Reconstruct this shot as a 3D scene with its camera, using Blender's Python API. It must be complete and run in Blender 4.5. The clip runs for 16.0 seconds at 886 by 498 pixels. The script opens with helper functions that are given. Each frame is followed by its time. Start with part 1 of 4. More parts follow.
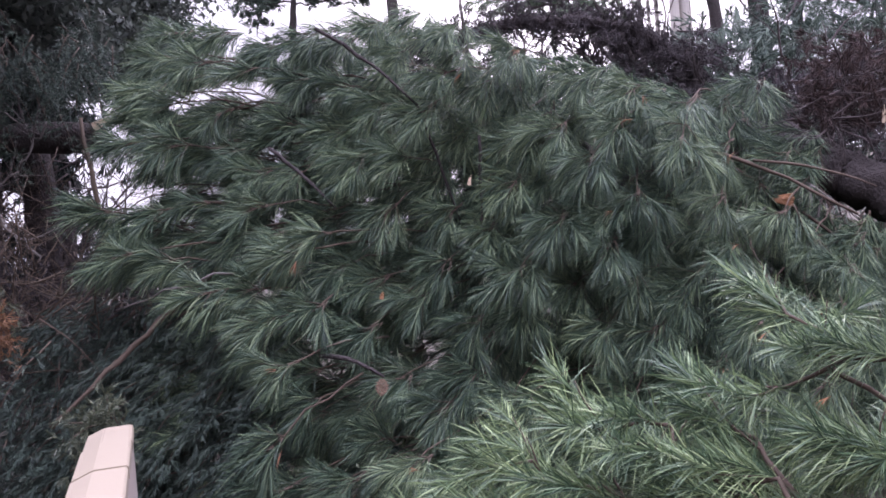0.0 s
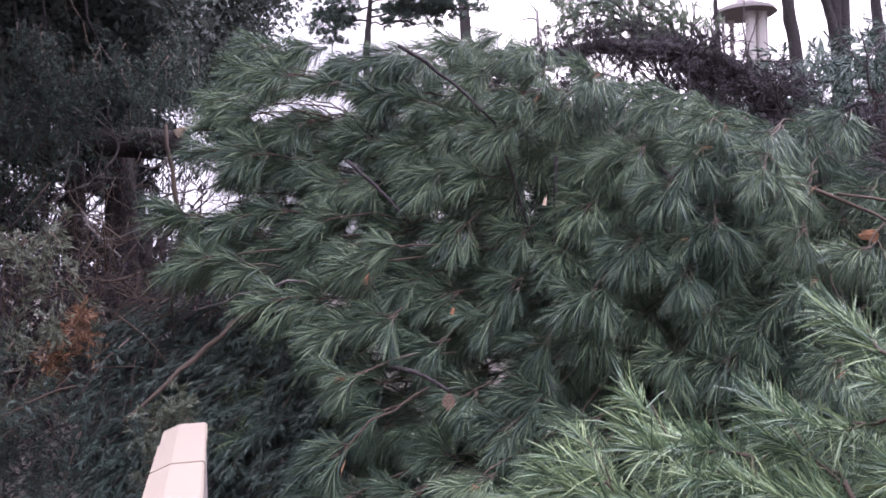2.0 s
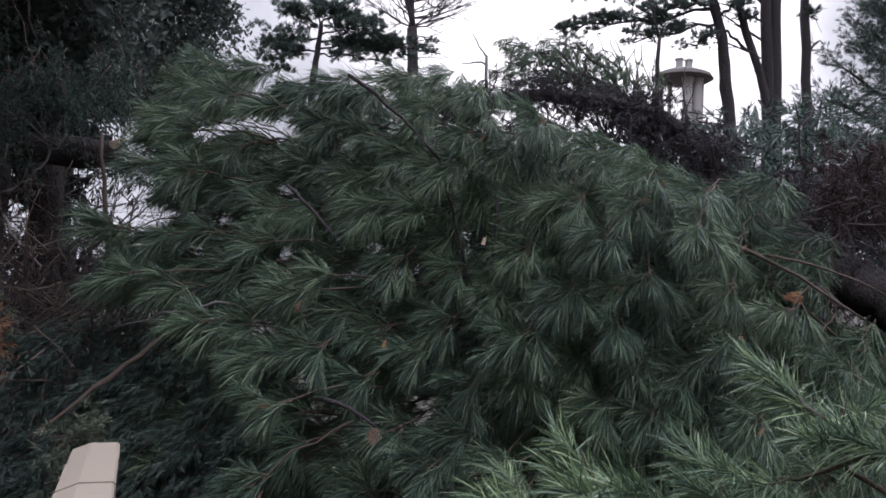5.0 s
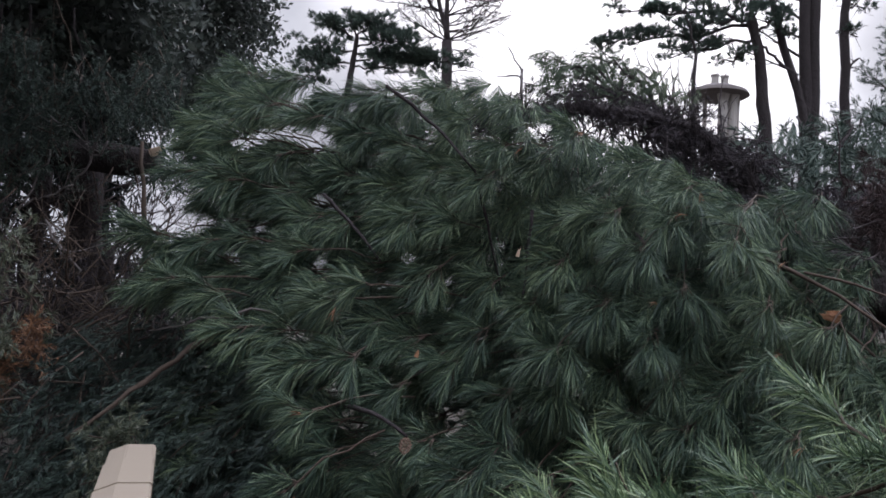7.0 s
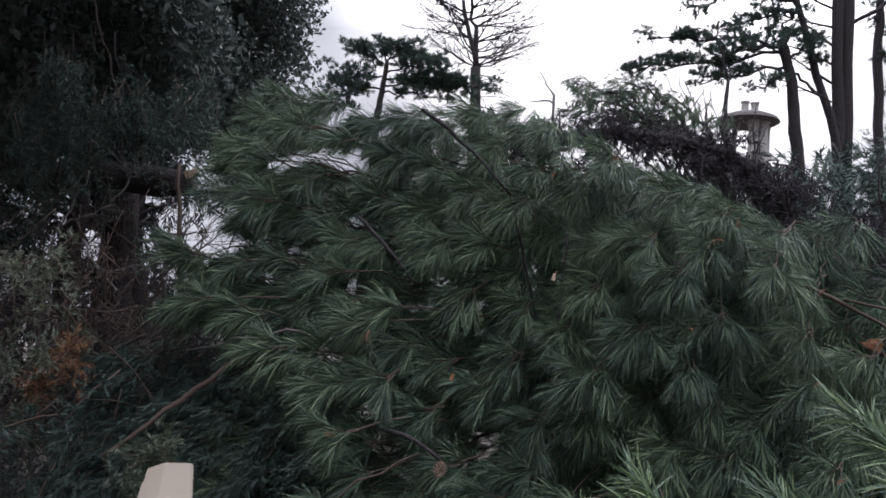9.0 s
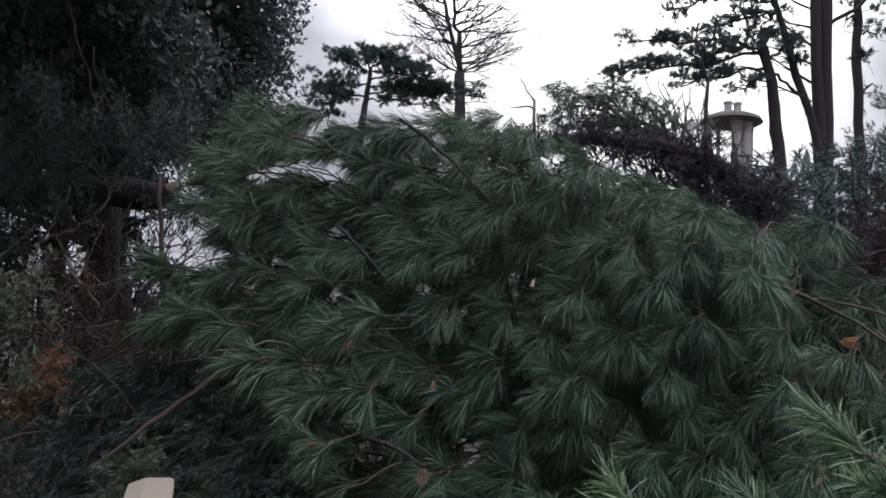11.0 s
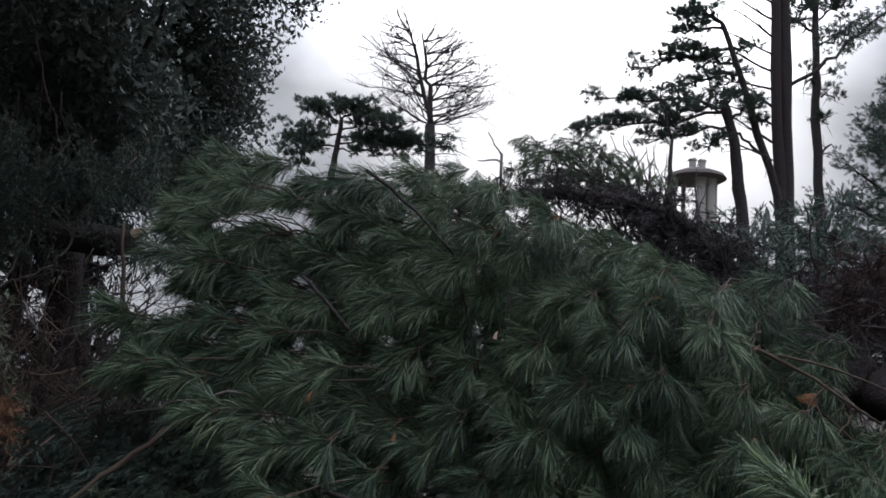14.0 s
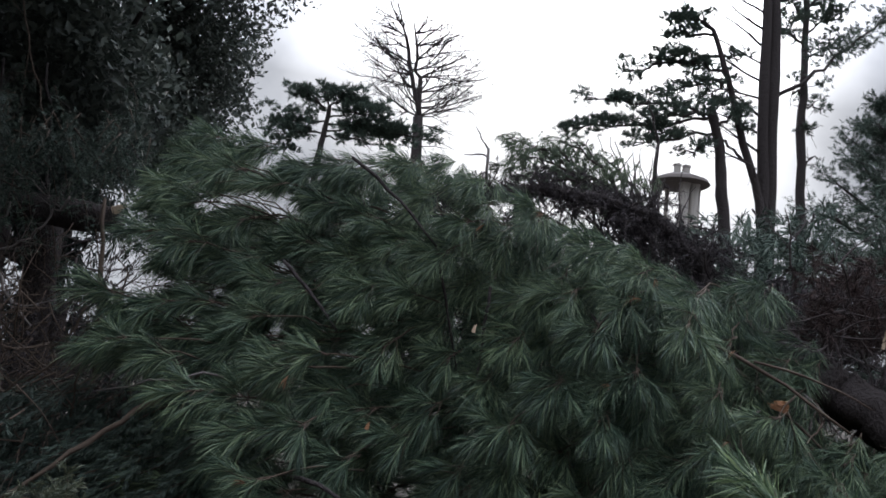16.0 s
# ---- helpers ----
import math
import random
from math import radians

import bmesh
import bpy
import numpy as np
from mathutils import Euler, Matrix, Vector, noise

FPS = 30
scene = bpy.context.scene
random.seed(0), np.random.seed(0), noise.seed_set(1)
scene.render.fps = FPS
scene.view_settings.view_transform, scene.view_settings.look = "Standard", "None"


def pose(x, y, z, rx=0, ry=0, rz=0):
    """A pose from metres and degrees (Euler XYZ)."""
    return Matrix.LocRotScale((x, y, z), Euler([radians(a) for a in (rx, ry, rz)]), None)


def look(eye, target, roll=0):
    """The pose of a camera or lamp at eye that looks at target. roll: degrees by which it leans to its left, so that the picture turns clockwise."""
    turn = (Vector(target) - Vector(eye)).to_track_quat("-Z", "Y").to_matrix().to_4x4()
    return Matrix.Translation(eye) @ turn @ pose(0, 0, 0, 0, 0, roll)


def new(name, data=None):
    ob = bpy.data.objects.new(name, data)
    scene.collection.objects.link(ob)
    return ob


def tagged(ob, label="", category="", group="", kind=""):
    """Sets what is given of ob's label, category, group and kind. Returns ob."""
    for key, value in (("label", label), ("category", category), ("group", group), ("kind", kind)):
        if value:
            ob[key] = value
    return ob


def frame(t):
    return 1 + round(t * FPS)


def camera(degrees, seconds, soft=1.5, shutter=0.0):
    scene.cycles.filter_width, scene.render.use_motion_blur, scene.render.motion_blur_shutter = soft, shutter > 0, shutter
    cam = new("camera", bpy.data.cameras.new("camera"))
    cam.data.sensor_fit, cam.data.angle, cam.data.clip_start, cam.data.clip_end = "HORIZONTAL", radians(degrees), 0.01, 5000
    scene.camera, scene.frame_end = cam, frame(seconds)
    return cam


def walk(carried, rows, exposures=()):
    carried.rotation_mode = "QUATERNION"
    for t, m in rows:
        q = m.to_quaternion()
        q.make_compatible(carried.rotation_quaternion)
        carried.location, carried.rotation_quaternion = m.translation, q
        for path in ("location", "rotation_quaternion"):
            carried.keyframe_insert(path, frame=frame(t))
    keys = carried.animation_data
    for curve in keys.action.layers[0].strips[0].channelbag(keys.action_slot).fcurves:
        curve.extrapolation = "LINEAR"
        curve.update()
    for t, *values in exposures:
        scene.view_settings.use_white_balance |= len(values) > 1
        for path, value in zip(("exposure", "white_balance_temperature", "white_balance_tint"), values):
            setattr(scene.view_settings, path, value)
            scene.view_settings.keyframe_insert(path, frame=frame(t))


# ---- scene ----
cam = camera(54.73, 16.0, soft=1.7)
ROWS = [
    (0, 0.102, 0.017, 1.552, -0.053, -1.033, 4.563),
    (0.5, 0.093, 0.002, 1.563, 1.017, -1.097, 4.995),
    (1, 0.085, 0.002, 1.554, 2.145, -1.496, 5.153),
    (1.5, 0.036, 0, 1.537, 3.327, -2.086, 2.97),
    (2, 0.03, -0.001, 1.532, 3.915, 0.627, 1.667),
    (2.5, 0.028, 0.004, 1.527, 3.247, 0.291, 0.619),
    (3, 0.025, 0.013, 1.518, 2.481, 0.168, -0.428),
    (3.5, 0.015, 0.007, 1.522, 2.249, 2.217, -0.64),
    (4, 0.006, 0.04, 1.503, -1.13, 2.037, -2.699),
    (6.5, -0.003, 0.013, 1.513, 0.153, 5.529, -2.054),
    (7, -0.021, 0.02, 1.494, 1.166, 4.036, -3.55),
    (7.5, -0.028, 0.014, 1.49, 1.891, 3.474, -3.424),
    (8, -0.034, 0.009, 1.494, 1.297, 5.379, -2.671),
    (8.5, -0.066, 0.025, 1.478, 1.355, 6.033, -4.14),
    (9, -0.072, 0.022, 1.479, 2.828, 5.592, -4.278),
    (9.5, -0.069, 0.017, 1.482, 3.373, 5.974, -4.121),
    (12, 0.005, -0.015, 1.5, 1.028, 5.9, -2.161),
    (12.5, 0.004, -0.016, 1.498, 0.376, 5.809, -2.378),
    (13, 0.004, -0.018, 1.5, 0.647, 6.904, -2.78),
    (13.5, 0.006, -0.02, 1.501, 0.91, 8.492, -3.324),
    (14, 0.009, -0.016, 1.502, 0.04, 9.492, -3.602),
    (14.5, 0.008, -0.015, 1.506, -1.053, 9.907, -3.511),
    (15, 0.011, -0.014, 1.5, -1.448, 9.424, -4.39),
    (15.5, 0.01, -0.01, 1.5, -1.303, 9.55, -5.421),
    (16, 0.006, -0.011, 1.493, -1.606, 9.179, -6.11),
]
LIGHTEN = [(0.0, 1.65, 6300, 33), (0.5, 2.1, 6300, 34), (1.5, 1.85, 6300, 34), (3.0, 1.65, 6300, 34), (4.2, 1.2, 6300, 25), (6.3, 0.1, 6350, 16), (7.0, 0.55, 6350, 17), (8.0, 0.9, 6350, 21), (9.0, 0.55, 6350, 17), (9.7, 0.55, 6350, 17), (12.0, 0.2, 6400, 14), (13.5, 0.25, 6400, 13), (14.5, -0.2, 6400, 12), (15.2, 0.1, 6400, 12), (16.0, 0.3, 6400, 11)]
walk(cam, [(t, pose(x, y, z, 90 + pitch, roll, yaw)) for t, x, y, z, yaw, pitch, roll in ROWS], LIGHTEN)

# ---- sky and sun: overcast, the sun behind thin cloud ahead ----
SUN_EL, SUN_AZ = radians(23), radians(8)
world = bpy.data.worlds.new("world")
scene.world = world
world.use_nodes = True
wn, wl = world.node_tree.nodes, world.node_tree.links
back = wn["Background"]
sky = wn.new("ShaderNodeTexSky")
sky.sky_type, sky.sun_disc, sky.sun_elevation, sky.sun_rotation = "NISHITA", False, SUN_EL, SUN_AZ
sky.air_density, sky.dust_density = 1.0, 4.0
dim = wn.new("ShaderNodeMix")
dim.data_type, dim.blend_type = "RGBA", "MULTIPLY"
dim.inputs["Factor"].default_value = 1.0
dim.inputs["B"].default_value = (0.0018, 0.002, 0.0023, 1)
coord = wn.new("ShaderNodeTexCoord")
cloud = wn.new("ShaderNodeTexNoise")
cloud.inputs["Scale"].default_value, cloud.inputs["Detail"].default_value, cloud.inputs["Roughness"].default_value = 2.6, 6, 0.5
ramp = wn.new("ShaderNodeValToRGB")
ramp.color_ramp.elements[0].position, ramp.color_ramp.elements[0].color = 0.44, (0.15, 0.165, 0.2, 1)
ramp.color_ramp.elements[1].position, ramp.color_ramp.elements[1].color = 0.58, (0.42, 0.44, 0.48, 1)
mix = wn.new("ShaderNodeMix")
mix.data_type, mix.blend_type = "RGBA", "ADD"
mix.inputs["Factor"].default_value = 1.0
wl.new(sky.outputs[0], dim.inputs["A"])
wl.new(coord.outputs["Generated"], cloud.inputs["Vector"])
wl.new(cloud.outputs["Fac"], ramp.inputs["Fac"])
# the cloud is thin and bright round the hidden sun
toward = wn.new("ShaderNodeVectorMath")
toward.operation = "DOT_PRODUCT"
toward.inputs[1].default_value = (math.sin(SUN_AZ) * math.cos(SUN_EL), math.cos(SUN_AZ) * math.cos(SUN_EL), math.sin(SUN_EL))
halo = wn.new("ShaderNodeMapRange")
halo.interpolation_type = "SMOOTHSTEP"
halo.inputs["From Min"].default_value, halo.inputs["From Max"].default_value = 0.94, 0.992
halo.inputs["To Min"].default_value, halo.inputs["To Max"].default_value = 0.0, 0.85
glare = wn.new("ShaderNodeMix")
glare.data_type, glare.blend_type = "RGBA", "ADD"
glare.inputs["Factor"].default_value = 1.0
wl.new(coord.outputs["Generated"], toward.inputs[0])
wl.new(toward.outputs["Value"], halo.inputs["Value"])
wl.new(ramp.outputs["Color"], glare.inputs["A"])
wl.new(halo.outputs[0], glare.inputs["B"])
wl.new(dim.outputs["Result"], mix.inputs["A"])
wl.new(glare.outputs["Result"], mix.inputs["B"])
# an overcast sky is brighter overhead than at the horizon
part_z = wn.new("ShaderNodeSeparateXYZ")
climb = wn.new("ShaderNodeMapRange")
climb.inputs["From Min"].default_value, climb.inputs["From Max"].default_value = 0.33, 1.0
climb.inputs["To Min"].default_value, climb.inputs["To Max"].default_value = 1.0, 13.0
wl.new(coord.outputs["Generated"], part_z.inputs[0])
wl.new(part_z.outputs["Z"], climb.inputs["Value"])
wl.new(climb.outputs[0], back.inputs["Strength"])
wl.new(mix.outputs["Result"], back.inputs["Color"])

sun = new("sun", bpy.data.lights.new("sun", "SUN"))
sun.data.energy, sun.data.angle, sun.data.color = 0.7, radians(20), (1.0, 0.96, 0.9)
sun.matrix_world = look((0, 0, 20), Vector((0, 0, 20)) - Vector((math.sin(SUN_AZ) * math.cos(SUN_EL), math.cos(SUN_AZ) * math.cos(SUN_EL), math.sin(SUN_EL))))


# ---- materials ----
def base_material(name, rough):
    m = bpy.data.materials.new(name)
    m.use_nodes = True
    p = m.node_tree.nodes["Principled BSDF"]
    p.inputs["Specular IOR Level"].default_value = 0.12
    p.inputs["Roughness"].default_value = rough
    return m, m.node_tree.nodes, m.node_tree.links, p


def foliage_material(name, dark, mid, light, rough=0.45, glow_through=0.25, patch=1.2, spec=0.5):
    """Leaves or needles: each varies by itself, the whole in patches, and some light goes through."""
    m, n, l, p = base_material(name, rough)
    geo = n.new("ShaderNodeNewGeometry")
    tex = n.new("ShaderNodeTexNoise")
    tex.inputs["Scale"].default_value, tex.inputs["Detail"].default_value = patch, 3
    tc = n.new("ShaderNodeNewGeometry")
    l.new(tc.outputs["Position"], tex.inputs["Vector"])
    add = n.new("ShaderNodeMath")
    add.operation = "MULTIPLY_ADD"
    add.inputs[1].default_value, add.inputs[2].default_value = 0.62, -0.1
    l.new(geo.outputs["Random Per Island"], add.inputs[0])
    add2 = n.new("ShaderNodeMath")
    add2.operation = "MULTIPLY_ADD"
    add2.inputs[1].default_value = 0.6
    l.new(tex.outputs["Fac"], add2.inputs[0])
    l.new(add.outputs[0], add2.inputs[2])
    r = n.new("ShaderNodeValToRGB")
    e = r.color_ramp.elements
    e[0].position, e[0].color = 0.15, (*dark, 1)
    e[1].position, e[1].color = 0.9, (*light, 1)
    k = r.color_ramp.elements.new(0.5)
    k.color = (*mid, 1)
    l.new(add2.outputs[0], r.inputs["Fac"])
    l.new(r.outputs["Color"], p.inputs["Base Color"])
    p.inputs["Specular IOR Level"].default_value = spec
    if glow_through:
        tr = n.new("ShaderNodeBsdfTranslucent")
        l.new(r.outputs["Color"], tr.inputs["Color"])
        mx = n.new("ShaderNodeMixShader")
        mx.inputs["Fac"].default_value = glow_through
        l.new(p.outputs[0], mx.inputs[1])
        l.new(tr.outputs[0], mx.inputs[2])
        l.new(mx.outputs[0], n["Material Output"].inputs["Surface"])
    return m


def rough_material(name, a, b, c, scale=6.0, fine=60.0, bump=0.4, rough=0.85, stretch=(1, 1, 1), depth=0.02):
    """Bark, wood, stone or soil: stains at one scale, grain at a finer one, and relief."""
    m, n, l, p = base_material(name, rough)
    tc = n.new("ShaderNodeTexCoord")
    mp = n.new("ShaderNodeMapping")
    mp.inputs["Scale"].default_value = stretch
    l.new(tc.outputs["Object"], mp.inputs["Vector"])
    t1, t2 = n.new("ShaderNodeTexNoise"), n.new("ShaderNodeTexNoise")
    t1.inputs["Scale"].default_value, t1.inputs["Detail"].default_value = scale, 5
    t2.inputs["Scale"].default_value, t2.inputs["Detail"].default_value = fine, 4
    for t in (t1, t2):
        l.new(mp.outputs[0], t.inputs["Vector"])
    r = n.new("ShaderNodeValToRGB")
    e = r.color_ramp.elements
    e[0].position, e[0].color = 0.3, (*a, 1)
    e[1].position, e[1].color = 0.72, (*c, 1)
    k = r.color_ramp.elements.new(0.5)
    k.color = (*b, 1)
    ad = n.new("ShaderNodeMath")
    ad.operation = "MULTIPLY_ADD"
    ad.inputs[1].default_value = 0.35
    sb = n.new("ShaderNodeMath")
    sb.operation = "MULTIPLY_ADD"
    sb.inputs[1].default_value = 0.65
    l.new(t1.outputs["Fac"], sb.inputs[0])
    l.new(t2.outputs["Fac"], ad.inputs[0])
    l.new(ad.outputs[0], sb.inputs[2])
    l.new(sb.outputs[0], r.inputs["Fac"])
    l.new(r.outputs["Color"], p.inputs["Base Color"])
    bp = n.new("ShaderNodeBump")
    bp.inputs["Strength"].default_value, bp.inputs["Distance"].default_value = bump, depth
    l.new(sb.outputs[0], bp.inputs["Height"])
    l.new(bp.outputs[0], p.inputs["Normal"])
    return m


NEEDLE = foliage_material("pine_needles", (0.0112, 0.023, 0.0168), (0.039, 0.068, 0.045), (0.172, 0.22, 0.12), 0.5, 0.2, spec=0.22)
NEEDLE_NEAR = foliage_material("fresh_pine_needles", (0.022, 0.046, 0.028), (0.06, 0.1, 0.052), (0.225, 0.29, 0.135), 0.42, 0.2, spec=0.32)
CYPRESS = foliage_material("cypress_scales", (0.0115, 0.021, 0.0175), (0.025, 0.041, 0.033), (0.062, 0.084, 0.064), 0.6, 0.15, spec=0.3)
# darker than far_conifer: the thicket's shade is put into the colour
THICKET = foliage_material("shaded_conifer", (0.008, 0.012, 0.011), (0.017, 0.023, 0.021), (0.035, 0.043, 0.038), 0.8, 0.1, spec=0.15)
OLIVE = foliage_material("withering_conifer", (0.03, 0.045, 0.03), (0.062, 0.086, 0.055), (0.13, 0.16, 0.1), 0.7, 0.3, spec=0.2)
CYPRESS_PALE = foliage_material("pale_cypress", (0.028, 0.037, 0.023), (0.053, 0.065, 0.04), (0.11, 0.118, 0.07), 0.6, 0.2)
DEAD = foliage_material("dead_brown_needles", (0.07, 0.035, 0.018), (0.15, 0.07, 0.03), (0.24, 0.12, 0.055), 0.7, 0.15)
# brown of dead foliage; also stands in for shade on the lower-left sprays
BROWN = foliage_material("withered_and_shaded", (0.017, 0.0148, 0.0162), (0.034, 0.0295, 0.032), (0.07, 0.061, 0.064), 0.9, 0.05, spec=0.1)
RUSSET = foliage_material("russet_needles", (0.013, 0.010, 0.0095), (0.026, 0.018, 0.017), (0.055, 0.036, 0.032), 0.85, 0.1, spec=0.1)
BROADLEAF = foliage_material("dark_leaves", (0.024, 0.032, 0.028), (0.046, 0.058, 0.05), (0.09, 0.105, 0.087), 0.6, 0.22, spec=0.3)
FAR_GREEN = foliage_material("far_conifer", (0.022, 0.037, 0.03), (0.04, 0.06, 0.047), (0.075, 0.1, 0.075), 0.7, 0.1, spec=0.2)
LITTER = foliage_material("ground_sprigs", (0.06, 0.085, 0.045), (0.12, 0.155, 0.08), (0.22, 0.26, 0.14), 0.6, 0.15)
PALE_LEAF = foliage_material("torn_pale_leaves", (0.25, 0.27, 0.2), (0.4, 0.42, 0.33), (0.55, 0.55, 0.45), 0.6, 0.2)
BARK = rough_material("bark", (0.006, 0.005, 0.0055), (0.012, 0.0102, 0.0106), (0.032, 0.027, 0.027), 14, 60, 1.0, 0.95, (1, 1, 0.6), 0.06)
TWIG = rough_material("twig_bark", (0.014, 0.010, 0.008), (0.026, 0.019, 0.015), (0.055, 0.041, 0.032), 12, 90, 0.5, 0.85)
DARK_TWIG = rough_material("dead_twig", (0.01, 0.008, 0.0085), (0.02, 0.016, 0.0165), (0.045, 0.037, 0.037), 12, 90, 0.5, 0.9)
GREY_TWIG = rough_material("grey_twig", (0.016, 0.0145, 0.014), (0.038, 0.034, 0.033), (0.1, 0.09, 0.087), 12, 90, 0.5, 0.85)
WOOD = rough_material("torn_wood", (0.09, 0.04, 0.022), (0.17, 0.08, 0.042), (0.28, 0.15, 0.085), 9, 80, 0.7, 0.75, (1, 1, 0.3))
PALE_WOOD = rough_material("pale_torn_wood", (0.2, 0.13, 0.09), (0.33, 0.23, 0.165), (0.46, 0.36, 0.27), 9, 80, 0.5, 0.7)
STONE = rough_material("pale_coping", (0.06, 0.047, 0.034), (0.118, 0.095, 0.07), (0.19, 0.158, 0.12), 9, 70, 0.25, 0.75, (1, 1, 1), 0.006)
STONE_SIDE = rough_material("wall_render", (0.13, 0.108, 0.096), (0.18, 0.15, 0.135), (0.23, 0.195, 0.175), 4, 60, 0.4, 0.85, (1, 1, 1), 0.008)
WHITEWASH = rough_material("white_plaster", (0.13, 0.118, 0.108), (0.2, 0.183, 0.17), (0.29, 0.27, 0.25), 3, 30, 0.2, 0.8)
ROOFING = rough_material("dark_roofing", (0.03, 0.025, 0.025), (0.05, 0.043, 0.042), (0.085, 0.074, 0.07), 3, 25, 0.4, 0.8)
SOIL = rough_material("littered_ground", (0.02, 0.018, 0.015), (0.04, 0.036, 0.031), (0.085, 0.076, 0.066), 5, 70, 0.8, 0.95, (1, 1, 1), 0.03)
CONE = rough_material("cone_scales", (0.04, 0.025, 0.018), (0.08, 0.05, 0.036), (0.14, 0.095, 0.07), 20, 90, 0.8, 0.8)


# ---- mesh helpers ----
def unit(a):
    return a / np.maximum(np.linalg.norm(a, axis=-1, keepdims=True), 1e-9)


def link_mesh(name, verts, loops, starts, mat, parent=None, label="", smooth=False):
    me = bpy.data.meshes.new(name)
    me.vertices.add(len(verts))
    me.vertices.foreach_set("co", np.asarray(verts, dtype=np.float32).ravel())
    me.loops.add(len(loops))
    me.loops.foreach_set("vertex_index", np.asarray(loops, dtype=np.int32))
    me.polygons.add(len(starts))
    me.polygons.foreach_set("loop_start", np.asarray(starts, dtype=np.int32))
    if smooth:
        me.polygons.foreach_set("use_smooth", np.ones(len(starts), dtype=bool))
    me.update(calc_edges=True)
    me.materials.append(mat)
    ob = new(name, me)
    if parent is not None:
        ob.parent = parent
    if label:
        tagged(ob, label)
    return ob


def part(name, bm, material, parent=None, label="", smooth=False):
    me = bpy.data.meshes.new(name)
    bmesh.ops.recalc_face_normals(bm, faces=bm.faces)
    for f in bm.faces:
        f.smooth = smooth
    bm.to_mesh(me)
    bm.free()
    me.materials.append(material)
    ob = new(name, me)
    if parent is not None:
        ob.parent = parent
    if label:
        tagged(ob, label)
    return ob


def thing(name, label, category, group="", kind="", at=(0, 0, 0)):
    ob = new(name)
    ob.location = at
    ob.empty_display_size = 0.1
    return tagged(ob, label, category, group, kind)


def tubes(name, runs, mat, parent=None, label="", sides=6, rough=0.12, seed=3):
    """One mesh of tapered, slightly knotty tubes; each run is a list of points and of radii."""
    r = np.random.default_rng(seed)
    V, L, S, at, nl = [], [], [], 0, 0
    ring = np.arange(sides) * 2 * np.pi / sides
    for pts, rad in runs:
        pts, rad = np.asarray(pts, float), np.asarray(rad, float)
        n = len(pts)
        tan = unit(np.gradient(pts, axis=0))
        ref = np.array([0.0, 0.0, 1.0]) if abs(tan[0, 2]) < 0.85 else np.array([1.0, 0.0, 0.0])
        u = unit(np.cross(tan, ref))
        v = np.cross(tan, u)
        k = rad[:, None] * (1 + rough * r.standard_normal((n, sides)))
        p = pts[:, None] + k[..., None] * (np.cos(ring)[None, :, None] * u[:, None] + np.sin(ring)[None, :, None] * v[:, None])
        V.append(p.reshape(-1, 3))
        i = np.arange(n - 1)[:, None] * sides + at
        a, b = np.arange(sides), (np.arange(sides) + 1) % sides
        q = np.stack([i + a, i + b, i + sides + b, i + sides + a], -1).reshape(-1)
        L.append(q)
        S.append(nl + np.arange(0, len(q), 4))
        nl += len(q)
        for end, order in ((0, a[::-1]), (n - 1, a)):
            L.append(at + end * sides + order)
            S.append([nl])
            nl += sides
        at += n * sides
    return link_mesh(name, np.concatenate(V), np.concatenate(L), np.concatenate(S), mat, parent, label, True)


def needle_arrays(base, axis, alen, n, length, width, spread, droop, r):
    """Needles in tufts: verts and triangles for len(base) tufts of n needles."""
    base, axis = np.asarray(base, float), unit(np.asarray(axis, float))
    T = len(base)
    alen = np.broadcast_to(np.asarray(alen, float), (T,))
    length = np.broadcast_to(np.asarray(length, float), (T,))
    ref = unit(r.standard_normal((T, 3)))
    u = unit(np.cross(axis, ref))
    v = np.cross(axis, u)
    s = r.random((T, n)) ** 0.8
    th = spread * (0.35 + 0.85 * r.random((T, n))) * (1.15 - 0.45 * s)
    ph = r.random((T, n)) * 2 * np.pi
    d = axis[:, None] * np.cos(th)[..., None] + (u[:, None] * np.cos(ph)[..., None] + v[:, None] * np.sin(ph)[..., None]) * np.sin(th)[..., None]
    p0 = base[:, None] + axis[:, None] * (alen[:, None] * s)[..., None]
    ln = (length[:, None] * (0.7 + 0.5 * r.random((T, n))))[..., None]
    dr = np.array([0, 0, -1.0]) * (droop * (0.6 + 0.8 * r.random((T, n))))[..., None]
    p1 = p0 + d * ln * 0.55 + dr * ln * 0.28
    p2 = p0 + d * ln * 0.97 + dr * ln
    side = unit(np.cross(d, r.standard_normal((T, n, 3)))) * (width / 2)
    V = np.stack([p0 - side * 0.7, p0 + side * 0.7, p1 + side, p1 - side, p2], 2).reshape(-1, 3)
    k = np.arange(T * n)[:, None] * 5
    F = (k + np.array([0, 1, 2, 0, 2, 3, 3, 2, 4])).reshape(-1)
    return V, F


def needle_mesh(name, base, axis, alen, n, length, width, spread, droop, mat, parent=None, label="", seed=1):
    V, F = needle_arrays(base, axis, alen, n, length, width, spread, droop, np.random.default_rng(seed))
    return link_mesh(name, V, F, np.arange(0, len(F), 3), mat, parent, label)


